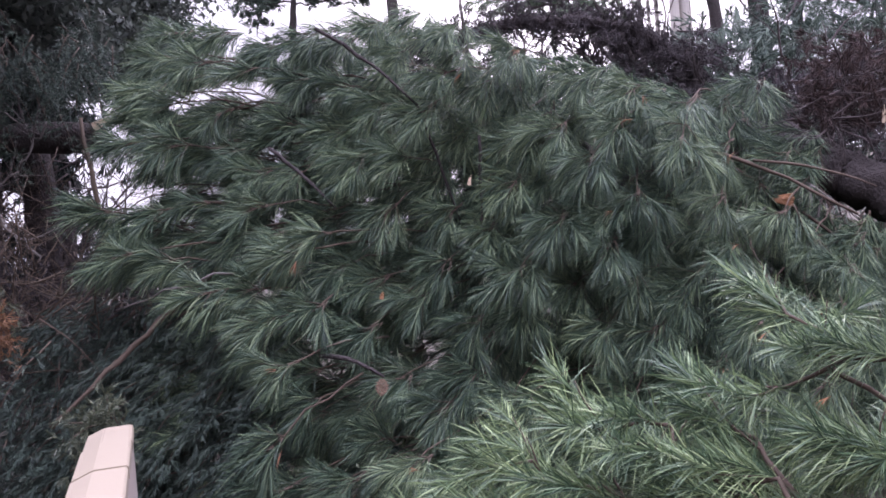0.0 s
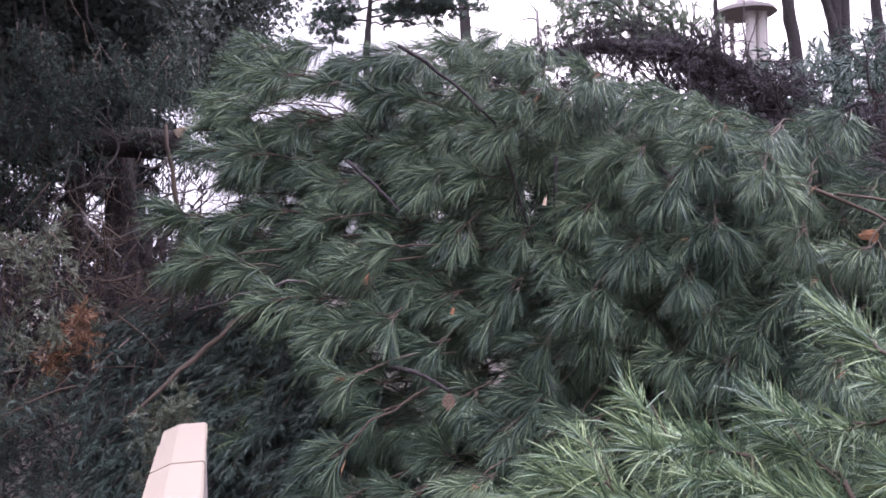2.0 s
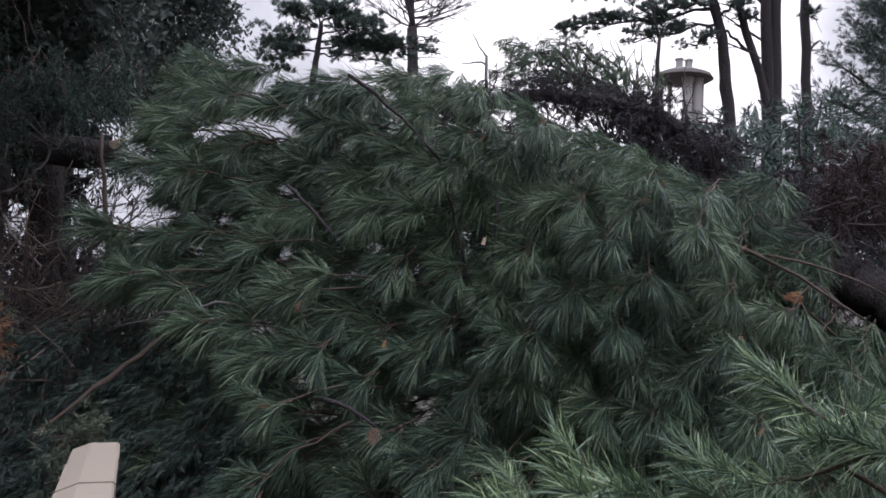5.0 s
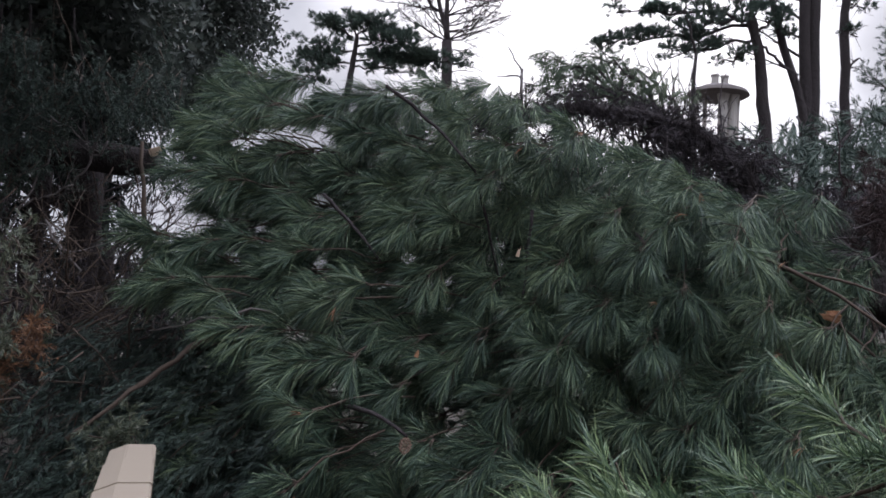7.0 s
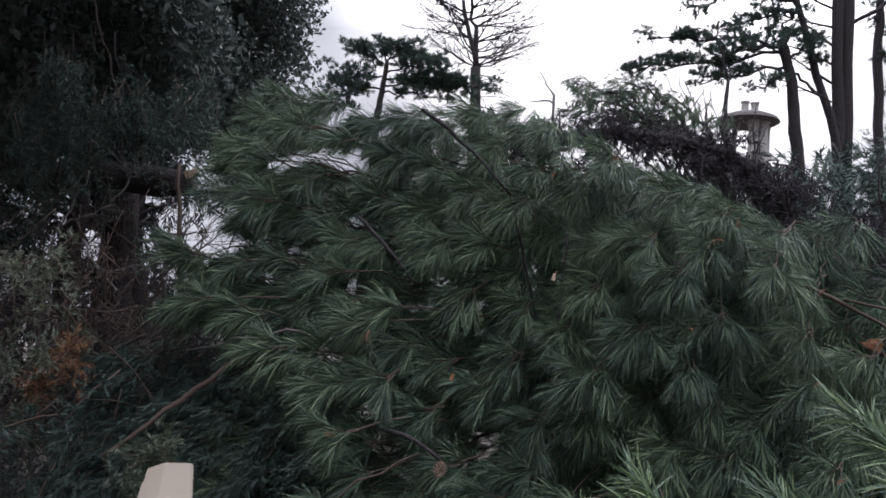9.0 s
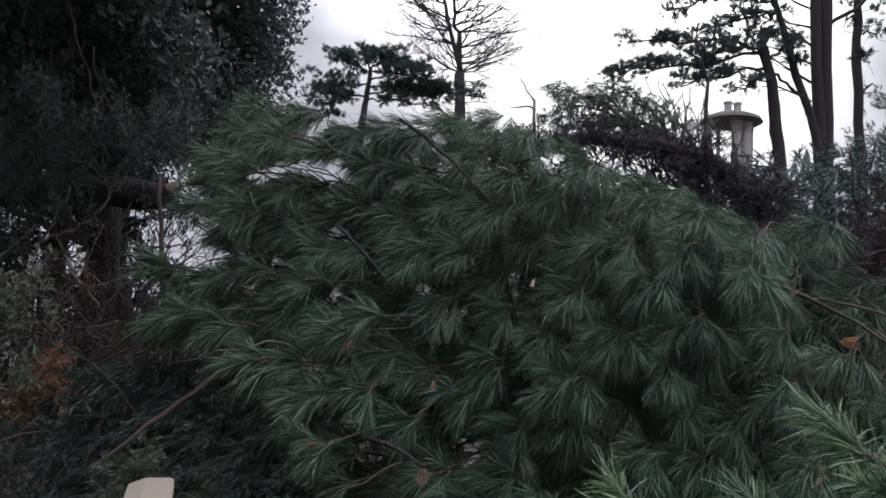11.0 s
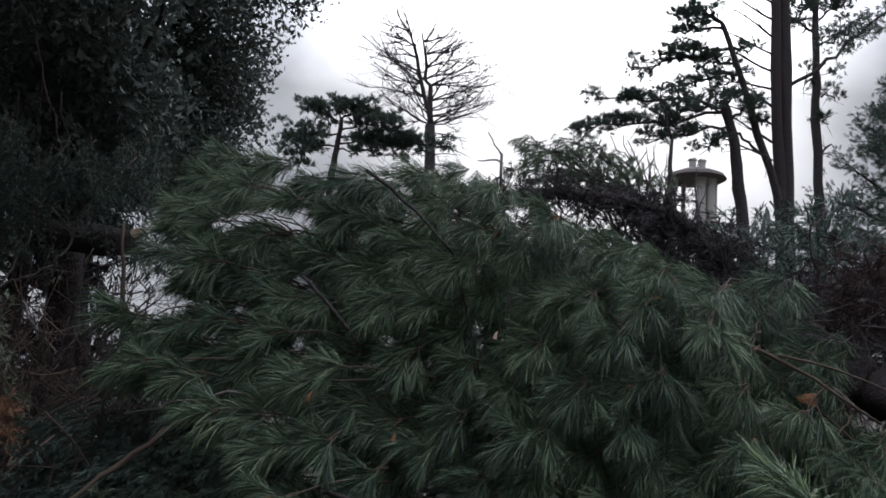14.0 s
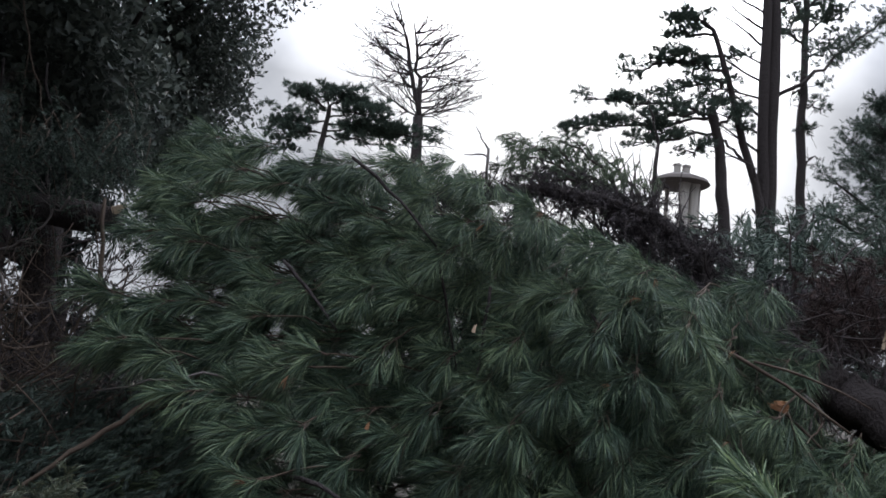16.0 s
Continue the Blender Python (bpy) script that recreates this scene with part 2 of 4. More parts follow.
def leaf_mesh(name, pos, size, mat, parent=None, label="", seed=1, slim=0.42, hang=0.3):
    """Small bent leaves, each of two faces, at the given places."""
    r = np.random.default_rng(seed)
    n = len(pos)
    d = unit(r.standard_normal((n, 3)) + np.array([0, 0, -hang]))
    s = unit(np.cross(d, r.standard_normal((n, 3))))
    up = np.cross(d, s)
    k = (size * (0.6 + 0.8 * r.random(n)))[:, None]
    V = np.stack([pos, pos + d * k * 0.45 + s * k * slim * 0.5 + up * k * 0.1, pos + d * k, pos + d * k * 0.5 - s * k * slim * 0.5 + up * k * 0.1], 1).reshape(-1, 3)
    i = np.arange(n)[:, None] * 4
    F = (i + np.array([0, 1, 2, 0, 2, 3])).reshape(-1)
    return link_mesh(name, V, F, np.arange(0, len(F), 3), mat, parent, label)


def bend(a, b, sag=0.0, n=7, wob=0.0, r=None):
    """Points from a to b, lifted in the middle by sag, with a little wobble."""
    a, b = np.asarray(a, float), np.asarray(b, float)
    s = np.linspace(0, 1, n)[:, None]
    p = a + (b - a) * s + np.array([0, 0, 1.0]) * (4 * s * (1 - s) * sag)
    if wob and r is not None:
        p[1:-1] += r.standard_normal((n - 2, 3)) * wob
    return p


def taper(a, b, n=7):
    return np.linspace(a, b, n)


def twig_run(p, d, length, rad, r, n=5, curl=0.25, lift=0.0):
    pts, d = [np.array(p, float)], unit(np.asarray(d, float))
    for _ in range(n - 1):
        d = unit(d + r.standard_normal(3) * curl / n * 1.6 + np.array([0, 0, lift / n]))
        pts.append(pts[-1] + d * length / (n - 1))
    return np.array(pts), np.linspace(rad, rad * 0.35, n)


def grow(p, d, length, rad, level, r, runs, tips, lift=0.1, fork=3, ratio=0.6, open_angle=0.8, curl=0.3):
    """A limb with side limbs; gathers tube runs, and the ends of the last ones."""
    pts, rad_run = twig_run(p, d, length, rad, r, 6, curl, lift)
    runs.append((pts, rad_run))
    if level == 0:
        tips.append((pts[-1], unit(pts[-1] - pts[-2])))
        tips.append((pts[3], unit(pts[3] - pts[2])))
        return
    for i in range(fork):
        k = 1 + int((i + r.random()) / fork * 4.2)
        k = min(k, 5)
        t = unit(pts[k] - pts[k - 1])
        side = unit(np.cross(t, r.standard_normal(3)))
        grow(pts[k], t * math.cos(open_angle) + side * math.sin(open_angle), length * ratio * (0.7 + 0.5 * r.random()), rad_run[k] * 0.62, level - 1, r, runs, tips, lift, fork, ratio, open_angle, curl)
    tips.append((pts[-1], unit(pts[-1] - pts[-2])))


def bough(r, root, tip, sag, sides, side_len, rad, runs, tufts, droop=0.25, start=0.3):
    """A pine bough: a bent stem with side twigs; the tufts' bases and directions are gathered."""
    pts = bend(root, tip, sag, 8, 0.02, r)
    runs.append((pts, taper(rad, 0.005, 8)))
    for i in range(sides):
        s = start + (1 - start) * (i + 0.5 * r.random()) / sides
        k = min(int(s * 7), 6)
        p = pts[k] + (pts[k + 1] - pts[k]) * (s * 7 - k)
        t = unit(pts[k + 1] - pts[k])
        sd = unit(np.cross(t, np.array([0, 0, 1.0]))) * (1 if i % 2 else -1)
        d = unit(t * 0.75 + sd * 0.65 + r.standard_normal(3) * 0.22 + np.array([0, 0, -droop]))
        tw, tr = twig_run(p, d, side_len * (0.6 + 0.6 * r.random()), 0.0042, r, 4, 0.3, -droop)
        runs.append((tw, tr))
        for j in (1, 3):
            tufts.append((tw[j] - 0.06 * unit(tw[j] - tw[j - 1]), unit(tw[j] - tw[j - 1] + np.array([0, 0, -0.12 * droop]))))
    t = unit(pts[-1] - pts[-2])
    tufts.append((pts[-1] - t * 0.08, t))


# ---- ground: one sheet, a rise behind the fallen trees ----
def ground_height(x, y):
    rise = np.clip((y - 7.5) / 9, 0, 1) ** 1.4 * np.clip((x + 1.5) / 5, 0, 1) * 2.6
    return rise + 0.04 * np.sin(x * 1.7 + y) * np.cos(y * 1.3 - 0.4 * x)


gx = np.concatenate([[-2500, -600, -150, -60, -30], np.arange(-16, 24.1, 0.4), [35, 70, 160, 600, 2500]])
gy = np.concatenate([[-2500, -600, -100, -30, -10], np.arange(-4, 30.1, 0.4), [40, 70, 160, 600, 2500]])
GX, GY = np.meshgrid(gx, gy)
GZ = ground_height(GX, GY) * (np.abs(GX) < 200) * (np.abs(GY) < 200)
nx, ny = len(gx), len(gy)
q = (np.arange(ny - 1)[:, None] * nx + np.arange(nx - 1)).reshape(-1, 1) + np.array([0, 1, nx + 1, nx])
ground = link_mesh("ground", np.stack([GX, GY, GZ], -1).reshape(-1, 3), q.reshape(-1), np.arange(0, q.size, 4), SOIL, smooth=True)
tagged(ground, "dark earth and broken paving strewn with needles", "ground", kind="structure")

# ---- low wall with pale coping stones ----
wall = thing("low_wall", "low wall with pale beige coping stones", "wall", kind="structure")
W_END, W_DIR = Vector((-1.255, 3.36, 0)), Vector((0.325, -0.946, 0))
W_SIDE = Vector((W_DIR.y, -W_DIR.x, 0))      # towards the left of the view


def wall_block(name, s0, s1, profile, mat, label="", jitter=0.0):
    bm = bmesh.new()
    ends = []
    for s in (s0, s1):
        ends.append([bm.verts.new(W_END + W_DIR * s + W_SIDE * (a + jitter) + Vector((0, 0, z))) for a, z in profile])
    n = len(profile)
    for i in range(n):
        bm.faces.new((ends[0][i], ends[0][(i + 1) % n], ends[1][(i + 1) % n], ends[1][i]))
    bm.faces.new(ends[0][::-1])
    bm.faces.new(ends[1])
    bmesh.ops.bevel(bm, geom=[e for e in bm.edges if e.calc_length() < 0.3], offset=0.004, segments=2, affect="EDGES")
    return part(name, bm, mat, wall, label)


COPING = [(-0.085, 0.855), (-0.085, 0.893), (-0.078, 0.9), (0.02, 0.9), (0.085, 0.875), (0.085, 0.82)]
cuts = [0.0, 0.30, 0.72, 1.3, 1.9, 2.6]
for i in range(5):
    wall_block("coping_stone", cuts[i] + 0.0007, cuts[i + 1] - 0.0007, [(a, z + 0.003 * (i % 2)) for a, z in COPING], STONE, jitter=0.002 * (i % 3))
wall_block("wall_body", 0.015, 2.6, [(-0.079, -0.1), (-0.079, 0.85), (0.07, 0.818), (0.07, -0.1)], STONE_SIDE, "rendered wall face")

# ---- plain wall added behind the camera, unseen; closes the place, blocks low light ----
bm = bmesh.new()
bmesh.ops.create_cube(bm, size=1.0, matrix=Matrix.Translation((2, -6.5, 2.3)) @ Matrix.Diagonal((26, 0.3, 5.0, 1)))
bmesh.ops.bevel(bm, geom=bm.edges[:], offset=0.02, segments=2, affect="EDGES")
tagged(part("light_block_wall", bm, STONE_SIDE), "unseen plain rendered wall added to block low light", "wall", kind="structure")

# ---- the fallen pine ----
rng = np.random.default_rng(11)
pine = thing("fallen_pine", "storm-felled pine lying in a heap of long-needled green boughs", "fallen tree")
CREST_X = [-2.16, -2.1, -2.0, -1.84, -1.7, -1.51, -1.31, -1.05, -0.94, -0.69, -0.28, 0.02, 0.22, 0.4, 0.63, 0.98, 1.27, 1.51, 1.85, 2.24, 2.32, 2.5, 3.4]
CREST_Z = [1.3, 1.62, 2.55, 2.78, 3.04, 3.12, 3.05, 2.9, 2.82, 2.92, 2.98, 2.92, 2.7, 2.62, 2.64, 2.47, 2.32, 2.27, 2.33, 2.33, 2.08, 1.6, 1.45]
def crest(x):
    return np.interp(x, CREST_X, CREST_Z)


def face_depth(x, z):
    return 4.25 + 0.36 * z + 0.18 * math.sin(2.1 * x + 1.3 * z) + 0.12 * math.sin(4.3 * x - 3.1 * z) + 0.12 * max(0.0, -x - 0.8) * z


GAPS = ((-1.42, 2.46, 0.13, 0.05), (-1.2, 2.55, 0.13, 0.06), (-1.0, 2.52, 0.12, 0.06), (-1.12, 2.78, 0.06, 0.07), (0.0, 2.6, 0.09, 0.05), (-1.55, 1.95, 0.14, 0.05))


def in_gap(x, y, z):
    """The light gaps between boughs, through which the sky shows."""
    x, z = x * 5.3 / y, 1.5 + (z - 1.5) * 5.3 / y
    a = ((x + 1.92) / 0.29) ** 2 + ((z - 2.06 + 0.5 * (x + 1.9)) / 0.15) ** 2 < 1
    b = any(((x - u) / p) ** 2 + ((z - v - 0.2 * (x - u)) / q) ** 2 < 1 for u, v, p, q in GAPS)
    c = x > 2.44 and z > 1.42
    return a or b or c


def fan(r, apex, d, ln, count, opening, runs, tufts):
    """The end of a pine bough: a twig that forks into tufts fanned out and hanging from one place."""
    pts = bend(apex - d * ln + [0, 0.3, -0.04], apex, 0.03, 6, 0.008, r)
    runs.append((pts, taper(0.0065, 0.004, 6)))
    side = unit(np.cross(d, np.array([0.15, -0.75, 0.45])))
    for j in range(count):
        a = opening * ((j + 0.5) / count - 0.5) * 2 + 0.12 * r.standard_normal()
        v = unit(d * math.cos(a) + side * math.sin(a) + r.standard_normal(3) * 0.13)
        o = pts[-1] - d * 0.13 * r.random()
        tw, tr = twig_run(o, v, 0.11 + 0.07 * r.random(), 0.0036, r, 4, 0.2, -0.15)
        runs.append((tw, tr))
        tufts.append((o + v * 0.02, v))


# bough ends spaced over the face of the heap; behind them deeper layers, seen through the gaps
runs, tufts = [], []
for layer, (spacing, back_by, tries) in enumerate(((0.225, -0.04, 1500), (0.18, 0.2, 1600), (0.18, 0.5, 1500), (0.17, 0.85, 1500), (0.17, 1.2, 1400))):
    taken = []
    for i in range(tries):
        x = -1.9 + 4.8 * rng.random()
        top = crest(x) - 0.03
        low = 0.25 if x > -0.95 else 0.5 if layer > 1 and x > -1.6 else 1.3 if x > -1.3 else 1.42
        z = low + (top - low) * rng.random()
        if any((x - u) ** 2 + (z - w) ** 2 < spacing ** 2 for u, w in taken):
            continue
        taken.append((x, z))
        y = face_depth(x, z) + back_by + 0.09 * rng.standard_normal()
        if in_gap(x, y, z):
            continue
        lean = np.clip((x + 1.1) / 1.7, 0, 1)
        d = unit(np.array([-0.95 + 0.3 * lean, -0.25 - 0.2 * lean, -0.05 - 0.5 * lean]) + rng.standard_normal(3) * [0.22, 0.15, 0.22])
        fan(rng, np.array([x + 0.1, y, z]), d, 0.38 + 0.25 * rng.random(), 6 if layer < 2 else 5, 0.75 + 0.35 * lean, runs, tufts)
for i in range(60):
    tip = np.array([2.25 + 1.1 * rng.random(), 4.75 + 0.5 * rng.random(), 0.35 + 1.05 * rng.random()])
    fan(rng, tip, unit(np.array([-0.6, -0.45, -0.45]) + rng.standard_normal(3) * 0.25), 0.4, 6, 0.9, runs, tufts)
tufts = [t for t in tufts if t[0][0] + 0.26 * t[1][0] > -2.03 - 0.25 * max(0.0, t[0][2] - 1.9) and not in_gap(*(t[0] + t[1] * 0.14)) and t[0][2] + 0.12 * t[1][2] < crest(t[0][0]) + 0.07]
runs = [(p, k) for p, k in runs if (p[:, 2] < crest(p[:, 0]) + 0.03).all()]
tagged(tubes("twig", runs, TWIG, pine, "brown twigs", 5), kind="stuff")

# tufts near the front as pieces of their own, on shared meshes; the rest as one mass
order = sorted(range(len(tufts)), key=lambda i: tufts[i][0][1] - 0.36 * tufts[i][0][2])
near, rest = order[:300], order[300:]
PITCHES = [-70, -45, -25, -5, 20]
shapes = []
for k, e in enumerate(PITCHES * 3):
    a = radians(e)
    V, F = needle_arrays([(0, 0, 0)], [(math.cos(a), 0, math.sin(a))], 0.14, 100, 0.165, 0.0033, 0.72, 0.22, np.random.default_rng(50 + k))
    me = bpy.data.meshes.new("needle_tuft")
    me.from_pydata(V.tolist(), [], F.reshape(-1, 3).tolist())
    me.materials.append(NEEDLE)
    shapes.append(me)


def put_tuft(parent, p, d, size, r, meshes=shapes):
    el = math.degrees(math.asin(max(-1, min(1, d[2]))))
    k = int(np.argmin([abs(el - e) for e in PITCHES])) + 5 * int(r.integers(0, 3))
    ob = new("needle_tuft", meshes[k])
    ob.parent = parent
    ob.matrix_basis = Matrix.LocRotScale(p, Euler((0, 0, math.atan2(d[1], d[0]))), (size, size, size))


for i in near:
    put_tuft(pine, Vector(tufts[i][0]), tufts[i][1], 0.75 + 0.45 * rng.random(), rng)
B, A = np.array([tufts[i][0] for i in rest]), np.array([tufts[i][1] for i in rest])
tagged(needle_mesh("foliage", B, A, 0.14, 82, 0.165, 0.0036, 0.72, 0.22, NEEDLE, pine, seed=5), kind="stuff")

# limbs and the trunk
limbs = [((-0.55, 5.1, 2.82), (0.02, 4.95, 2.3), 0.03, 0.012), ((0.02, 5.0, 2.3), (0.22, 5.1, 1.6), 0.02, 0.01), ((0.36, 4.95, 2.1), (0.33, 5.0, 1.4), 0.02, 0.011), ((-0.9, 5.2, 2.15), (-0.5, 4.95, 1.75), 0.02, 0.012), ((1.6, 5.4, 2.0), (2.35, 4.9, 1.35), 0.06, 0.014), ((0.8, 5.6, 2.3), (1.3, 5.1, 1.6), 0.05, 0.03), ((-0.6, 4.6, 0.95), (-0.25, 4.35, 0.85), 0.03, 0.014), ((1.6, 4.85, 1.92), (2.34, 4.62, 1.48), 0.03, 0.012), ((1.85, 4.76, 1.82), (2.45, 4.62, 1.62), 0.03, 0.008)]
for a, b, sag, rad in limbs:
    tubes("limb", [(bend(a, b, sag, 8, 0.3 * rad, rng), taper(rad, rad * 0.55, 8))], TWIG if a[0] > 1.0 and rad < 0.015 else BARK, pine, sides=8)
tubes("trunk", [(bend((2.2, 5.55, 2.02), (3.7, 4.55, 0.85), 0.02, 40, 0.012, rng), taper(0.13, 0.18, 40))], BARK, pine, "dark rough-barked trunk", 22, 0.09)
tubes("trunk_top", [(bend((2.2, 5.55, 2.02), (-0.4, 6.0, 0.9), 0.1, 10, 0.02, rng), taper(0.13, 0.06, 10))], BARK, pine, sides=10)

def splinter(name, at, along, length, width, mat, parent=None, label="", shards=6, seed=1):
    """Torn wood: a bundle of pointed shards."""
    r = np.random.default_rng(seed)
    bm = bmesh.new()
    along = Vector(along).normalized()
    s = along.cross(Vector((0.3, 0.5, 0.8))).normalized()
    u = along.cross(s)
    for _ in range(shards):
        o = Vector(at) + s * float(r.normal() * width * 0.35) + u * float(r.normal() * width * 0.35)
        ln, w = length * (0.6 + 0.6 * r.random()), width * (0.25 + 0.25 * r.random())
        b = [bm.verts.new(o + s * w * math.cos(k) + u * w * math.sin(k)) for k in (0, 1.6, 3.1, 4.7)]
        m = [bm.verts.new(o + along * ln * 0.6 + (s * math.cos(k + 0.3) + u * math.sin(k + 0.3)) * w * 0.6) for k in (0, 1.6, 3.1, 4.7)]
        tip = bm.verts.new(o + along * ln + s * float(r.normal() * w * 0.5))
        bm.faces.new(b)
        for k in range(4):
            bm.faces.new((b[k], b[(k + 1) % 4], m[(k + 1) % 4], m[k]))
            bm.faces.new((m[k], m[(k + 1) % 4], tip))
    return part(name, bm, mat, parent, label)


splinter("torn_wood", (2.08, 4.84, 1.58), (-1, -0.1, 0.12), 0.09, 0.035, WOOD, pine, "raw orange torn wood", 22, 4)
splinter("splinter", (2.76, 5.1, 2.0), (0.1, 0, 1), 0.13, 0.025, PALE_WOOD, pine, "pale standing splinter", 2, 5)
splinter("torn_bark", (0.27, 4.6, 1.8), (0.2, -0.2, 1), 0.05, 0.016, PALE_WOOD, pine, "pale patch of stripped bark", 7, 6)
splinter("torn_bark", (-0.23, 4.3, 1.25), (0.3, -0.2, 1), 0.035, 0.014, WOOD, pine, "small patch of stripped bark", 7, 7)
splinter("torn_bark", (1.5, 5.0, 2.08), (0.1, -0.2, 1), 0.06, 0.02, WOOD, pine, "small orange tear", 2, 8)


def cone(at, size, seed):
    r = np.random.default_rng(seed)
    bm = bmesh.new()
    for ring in range(8):
        h = ring / 7
        rad = size * 0.42 * math.sin(math.pi * (0.12 + 0.8 * h)) ** 0.7
        for k in range(9):
            a = 2 * math.pi * (k + 0.5 * (ring % 2)) / 9
            c = Vector((math.cos(a), math.sin(a), 0))
            t = Vector((-math.sin(a), math.cos(a), 0))
            o = Vector((0, 0, (h - 0.5) * size))
            v = [bm.verts.new(o + c * rad * 0.6 + t * size * 0.08), bm.verts.new(o + c * rad * 0.6 - t * size * 0.08), bm.verts.new(o + c * rad * 1.12 - Vector((0, 0, size * 0.05))), bm.verts.new(o + c * rad * 0.8 + Vector((0, 0, size * 0.07)))]
            for f in ((0, 1, 2), (0, 2, 3), (1, 3, 2), (0, 3, 1)):
                bm.faces.new([v[j] for j in f])
    ob = part("pine_cone", bm, CONE, pine, "open brown cone")
    ob.matrix_basis = pose(*at, 150, 35, 40 * seed)


cone((-0.24, 4.05, 0.85), 0.075, 1)

# dead needles caught among the boughs
r_d = np.random.default_rng(71)
spots = [tufts[i] for i in near[10:300:17]]
tagged(needle_mesh("dead_needles", np.array([t[0] for t in spots]) + [0.02, -0.08, -0.02], np.array([t[1] for t in spots]) + r_d.standard_normal((len(spots), 3)) * 0.4, 0.03, 7, 0.06, 0.004, 0.5, 0.4, DEAD, pine, "orange dead needles", seed=72), kind="stuff")

# ---- the near pine boughs ----
near_shapes = []
for k, e in enumerate(PITCHES * 3):
    a = radians(e)
    V, F = needle_arrays([(0, 0, 0)], [(math.cos(a), 0, math.sin(a))], 0.15, 78, 0.14, 0.0034, 0.98, 0.12, np.random.default_rng(90 + k))
    me = bpy.data.meshes.new("needle_tuft")
    me.from_pydata(V.tolist(), [], F.reshape(-1, 3).tolist())
    me.materials.append(NEEDLE_NEAR)
    near_shapes.append(me)
NEAR = [((1.3, 2.15, 0.88), (1.03, 2.5, 1.32), 0.02, 3), ((1.38, 2.1, 1.12), (0.9, 2.5, 1.03), 0.04, 5), ((0.96, 2.2, 0.76), (0.78, 2.6, 1.07), 0.03, 4), ((1.0, 2.1, 0.72), (0.49, 2.55, 0.94), 0.05, 7),
        ((1.05, 2.1, 0.72), (0.83, 2.4, 0.82), 0.04, 4), ((0.85, 2.1, 0.62), (0.12, 2.6, 0.87), 0.05, 9), ((1.33, 2.0, 0.94), (1.03, 2.3, 0.83), 0.04, 5), ((0.85, 2.2, 0.76), (0.46, 2.65, 1.03), 0.04, 5),
        ((0.7, 2.1, 0.56), (-0.04, 2.55, 0.76), 0.05, 9), ((0.98, 2.0, 0.66), (0.62, 2.4, 0.8), 0.05, 6), ((1.28, 2.0, 0.78), (0.99, 2.45, 0.9), 0.04, 5),
        ((1.18, 1.95, 0.62), (0.89, 2.3, 0.73), 0.04, 5)]
for i, (root, tip, sag, sides) in enumerate(NEAR):
    b = thing("pine_bough", "fresh green broken pine bough with long needles", "branch", "near pine boughs")
    r_b = np.random.default_rng(200 + i)
    rr, tt = [], []
    tip = Vector(tip) - (Vector(tip) - Vector(root)).normalized() * (0.05 if i == 0 else 0.1)
    bough(r_b, root, tip, sag, sides, 0.15, 0.009, rr, tt, -0.1, 0.6 if i == 0 else 0.25)
    rr.append((bend(root, (root[0] + 0.35, root[1] + 0.1, 0.0), 0.05, 6, 0.01, r_b), taper(0.009, 0.016, 6)))
    stem = tubes("stem", rr, TWIG, b, "reddish-brown stem", 6)
    for p, d in tt:
        put_tuft(stem, Vector(p), d, 0.8 + 0.35 * r_b.random(), r_b, near_shapes)

# ---- low cypress boughs heaped at the foot ----
cyp = thing("fallen_cypress", "fallen cypress with soft dark green sprays on the ground", "fallen tree")
r_c = np.random.default_rng(31)
pts, dirs, cruns = [], [], []
for i in range(460):
    x, z = -2.4 + 2.1 * r_c.random(), 0.12 + 1.1 * r_c.random()
    if x > -0.9 and z > 0.45 or x > -1.45 and z < 0.42 + 0.1 * math.sin(7 * x):
        continue
    y = 4.32 + 0.42 * z + 0.4 * r_c.random() - 0.12 * (x + 1.5)
    d = unit(np.array([-0.5 + 0.9 * r_c.standard_normal() * 0.4, -0.7, -0.25 + 0.2 * r_c.standard_normal()]))
    t, rad = twig_run(np.array([x, y, z]) - d * 0.35, d, 0.42, 0.007, r_c, 6, 0.3, -0.5)
    cruns.append((t, rad))
    for k in range(1, 6):
        for j in range(5):
            pts.append(t[k] + r_c.standard_normal(3) * 0.025)
            dirs.append(unit(unit(t[k] - t[k - 1]) + r_c.standard_normal(3) * [0.4, 0.3, 0.2]))
tagged(tubes("stem", cruns, TWIG, cyp, sides=4), kind="stuff")
tagged(needle_mesh("foliage", pts, dirs, 0.1, 16, 0.05, 0.0048, 0.5, 0.15, CYPRESS, cyp, seed=8), kind="stuff")


def spray_thing(name, label, mat, spots, seed, spread=0.1, group=""):
    """Hanging cypress sprays: for each spot a drooping twig with flat soft foliage."""
    ob = thing(name, label, "branch", group)
    r = np.random.default_rng(seed)
    rr, pp, dd = [], [], []
    for at, d, ln, n in spots:
        for _ in range(n):
            t, rad = twig_run(np.array(at) + r.standard_normal(3) * spread, unit(np.array(d, float) + r.standard_normal(3) * 0.35), ln * (0.6 + 0.6 * r.random()), 0.006, r, 6, 0.4, -0.5)
            rr.append((t, rad))
            for k in range(1, 6):
                for j in range(5):
                    pp.append(t[k] + r.standard_normal(3) * 0.02)
                    dd.append(unit(t[k] - t[k - 1] + r.standard_normal(3) * 0.5))
    tagged(tubes("stem", rr, TWIG, ob, sides=4), kind="stuff")
    tagged(needle_mesh("foliage", pp, dd, 0.06, 14, 0.042, 0.0044, 0.7, 0.1, mat, ob, seed=seed), kind="stuff")
    return ob


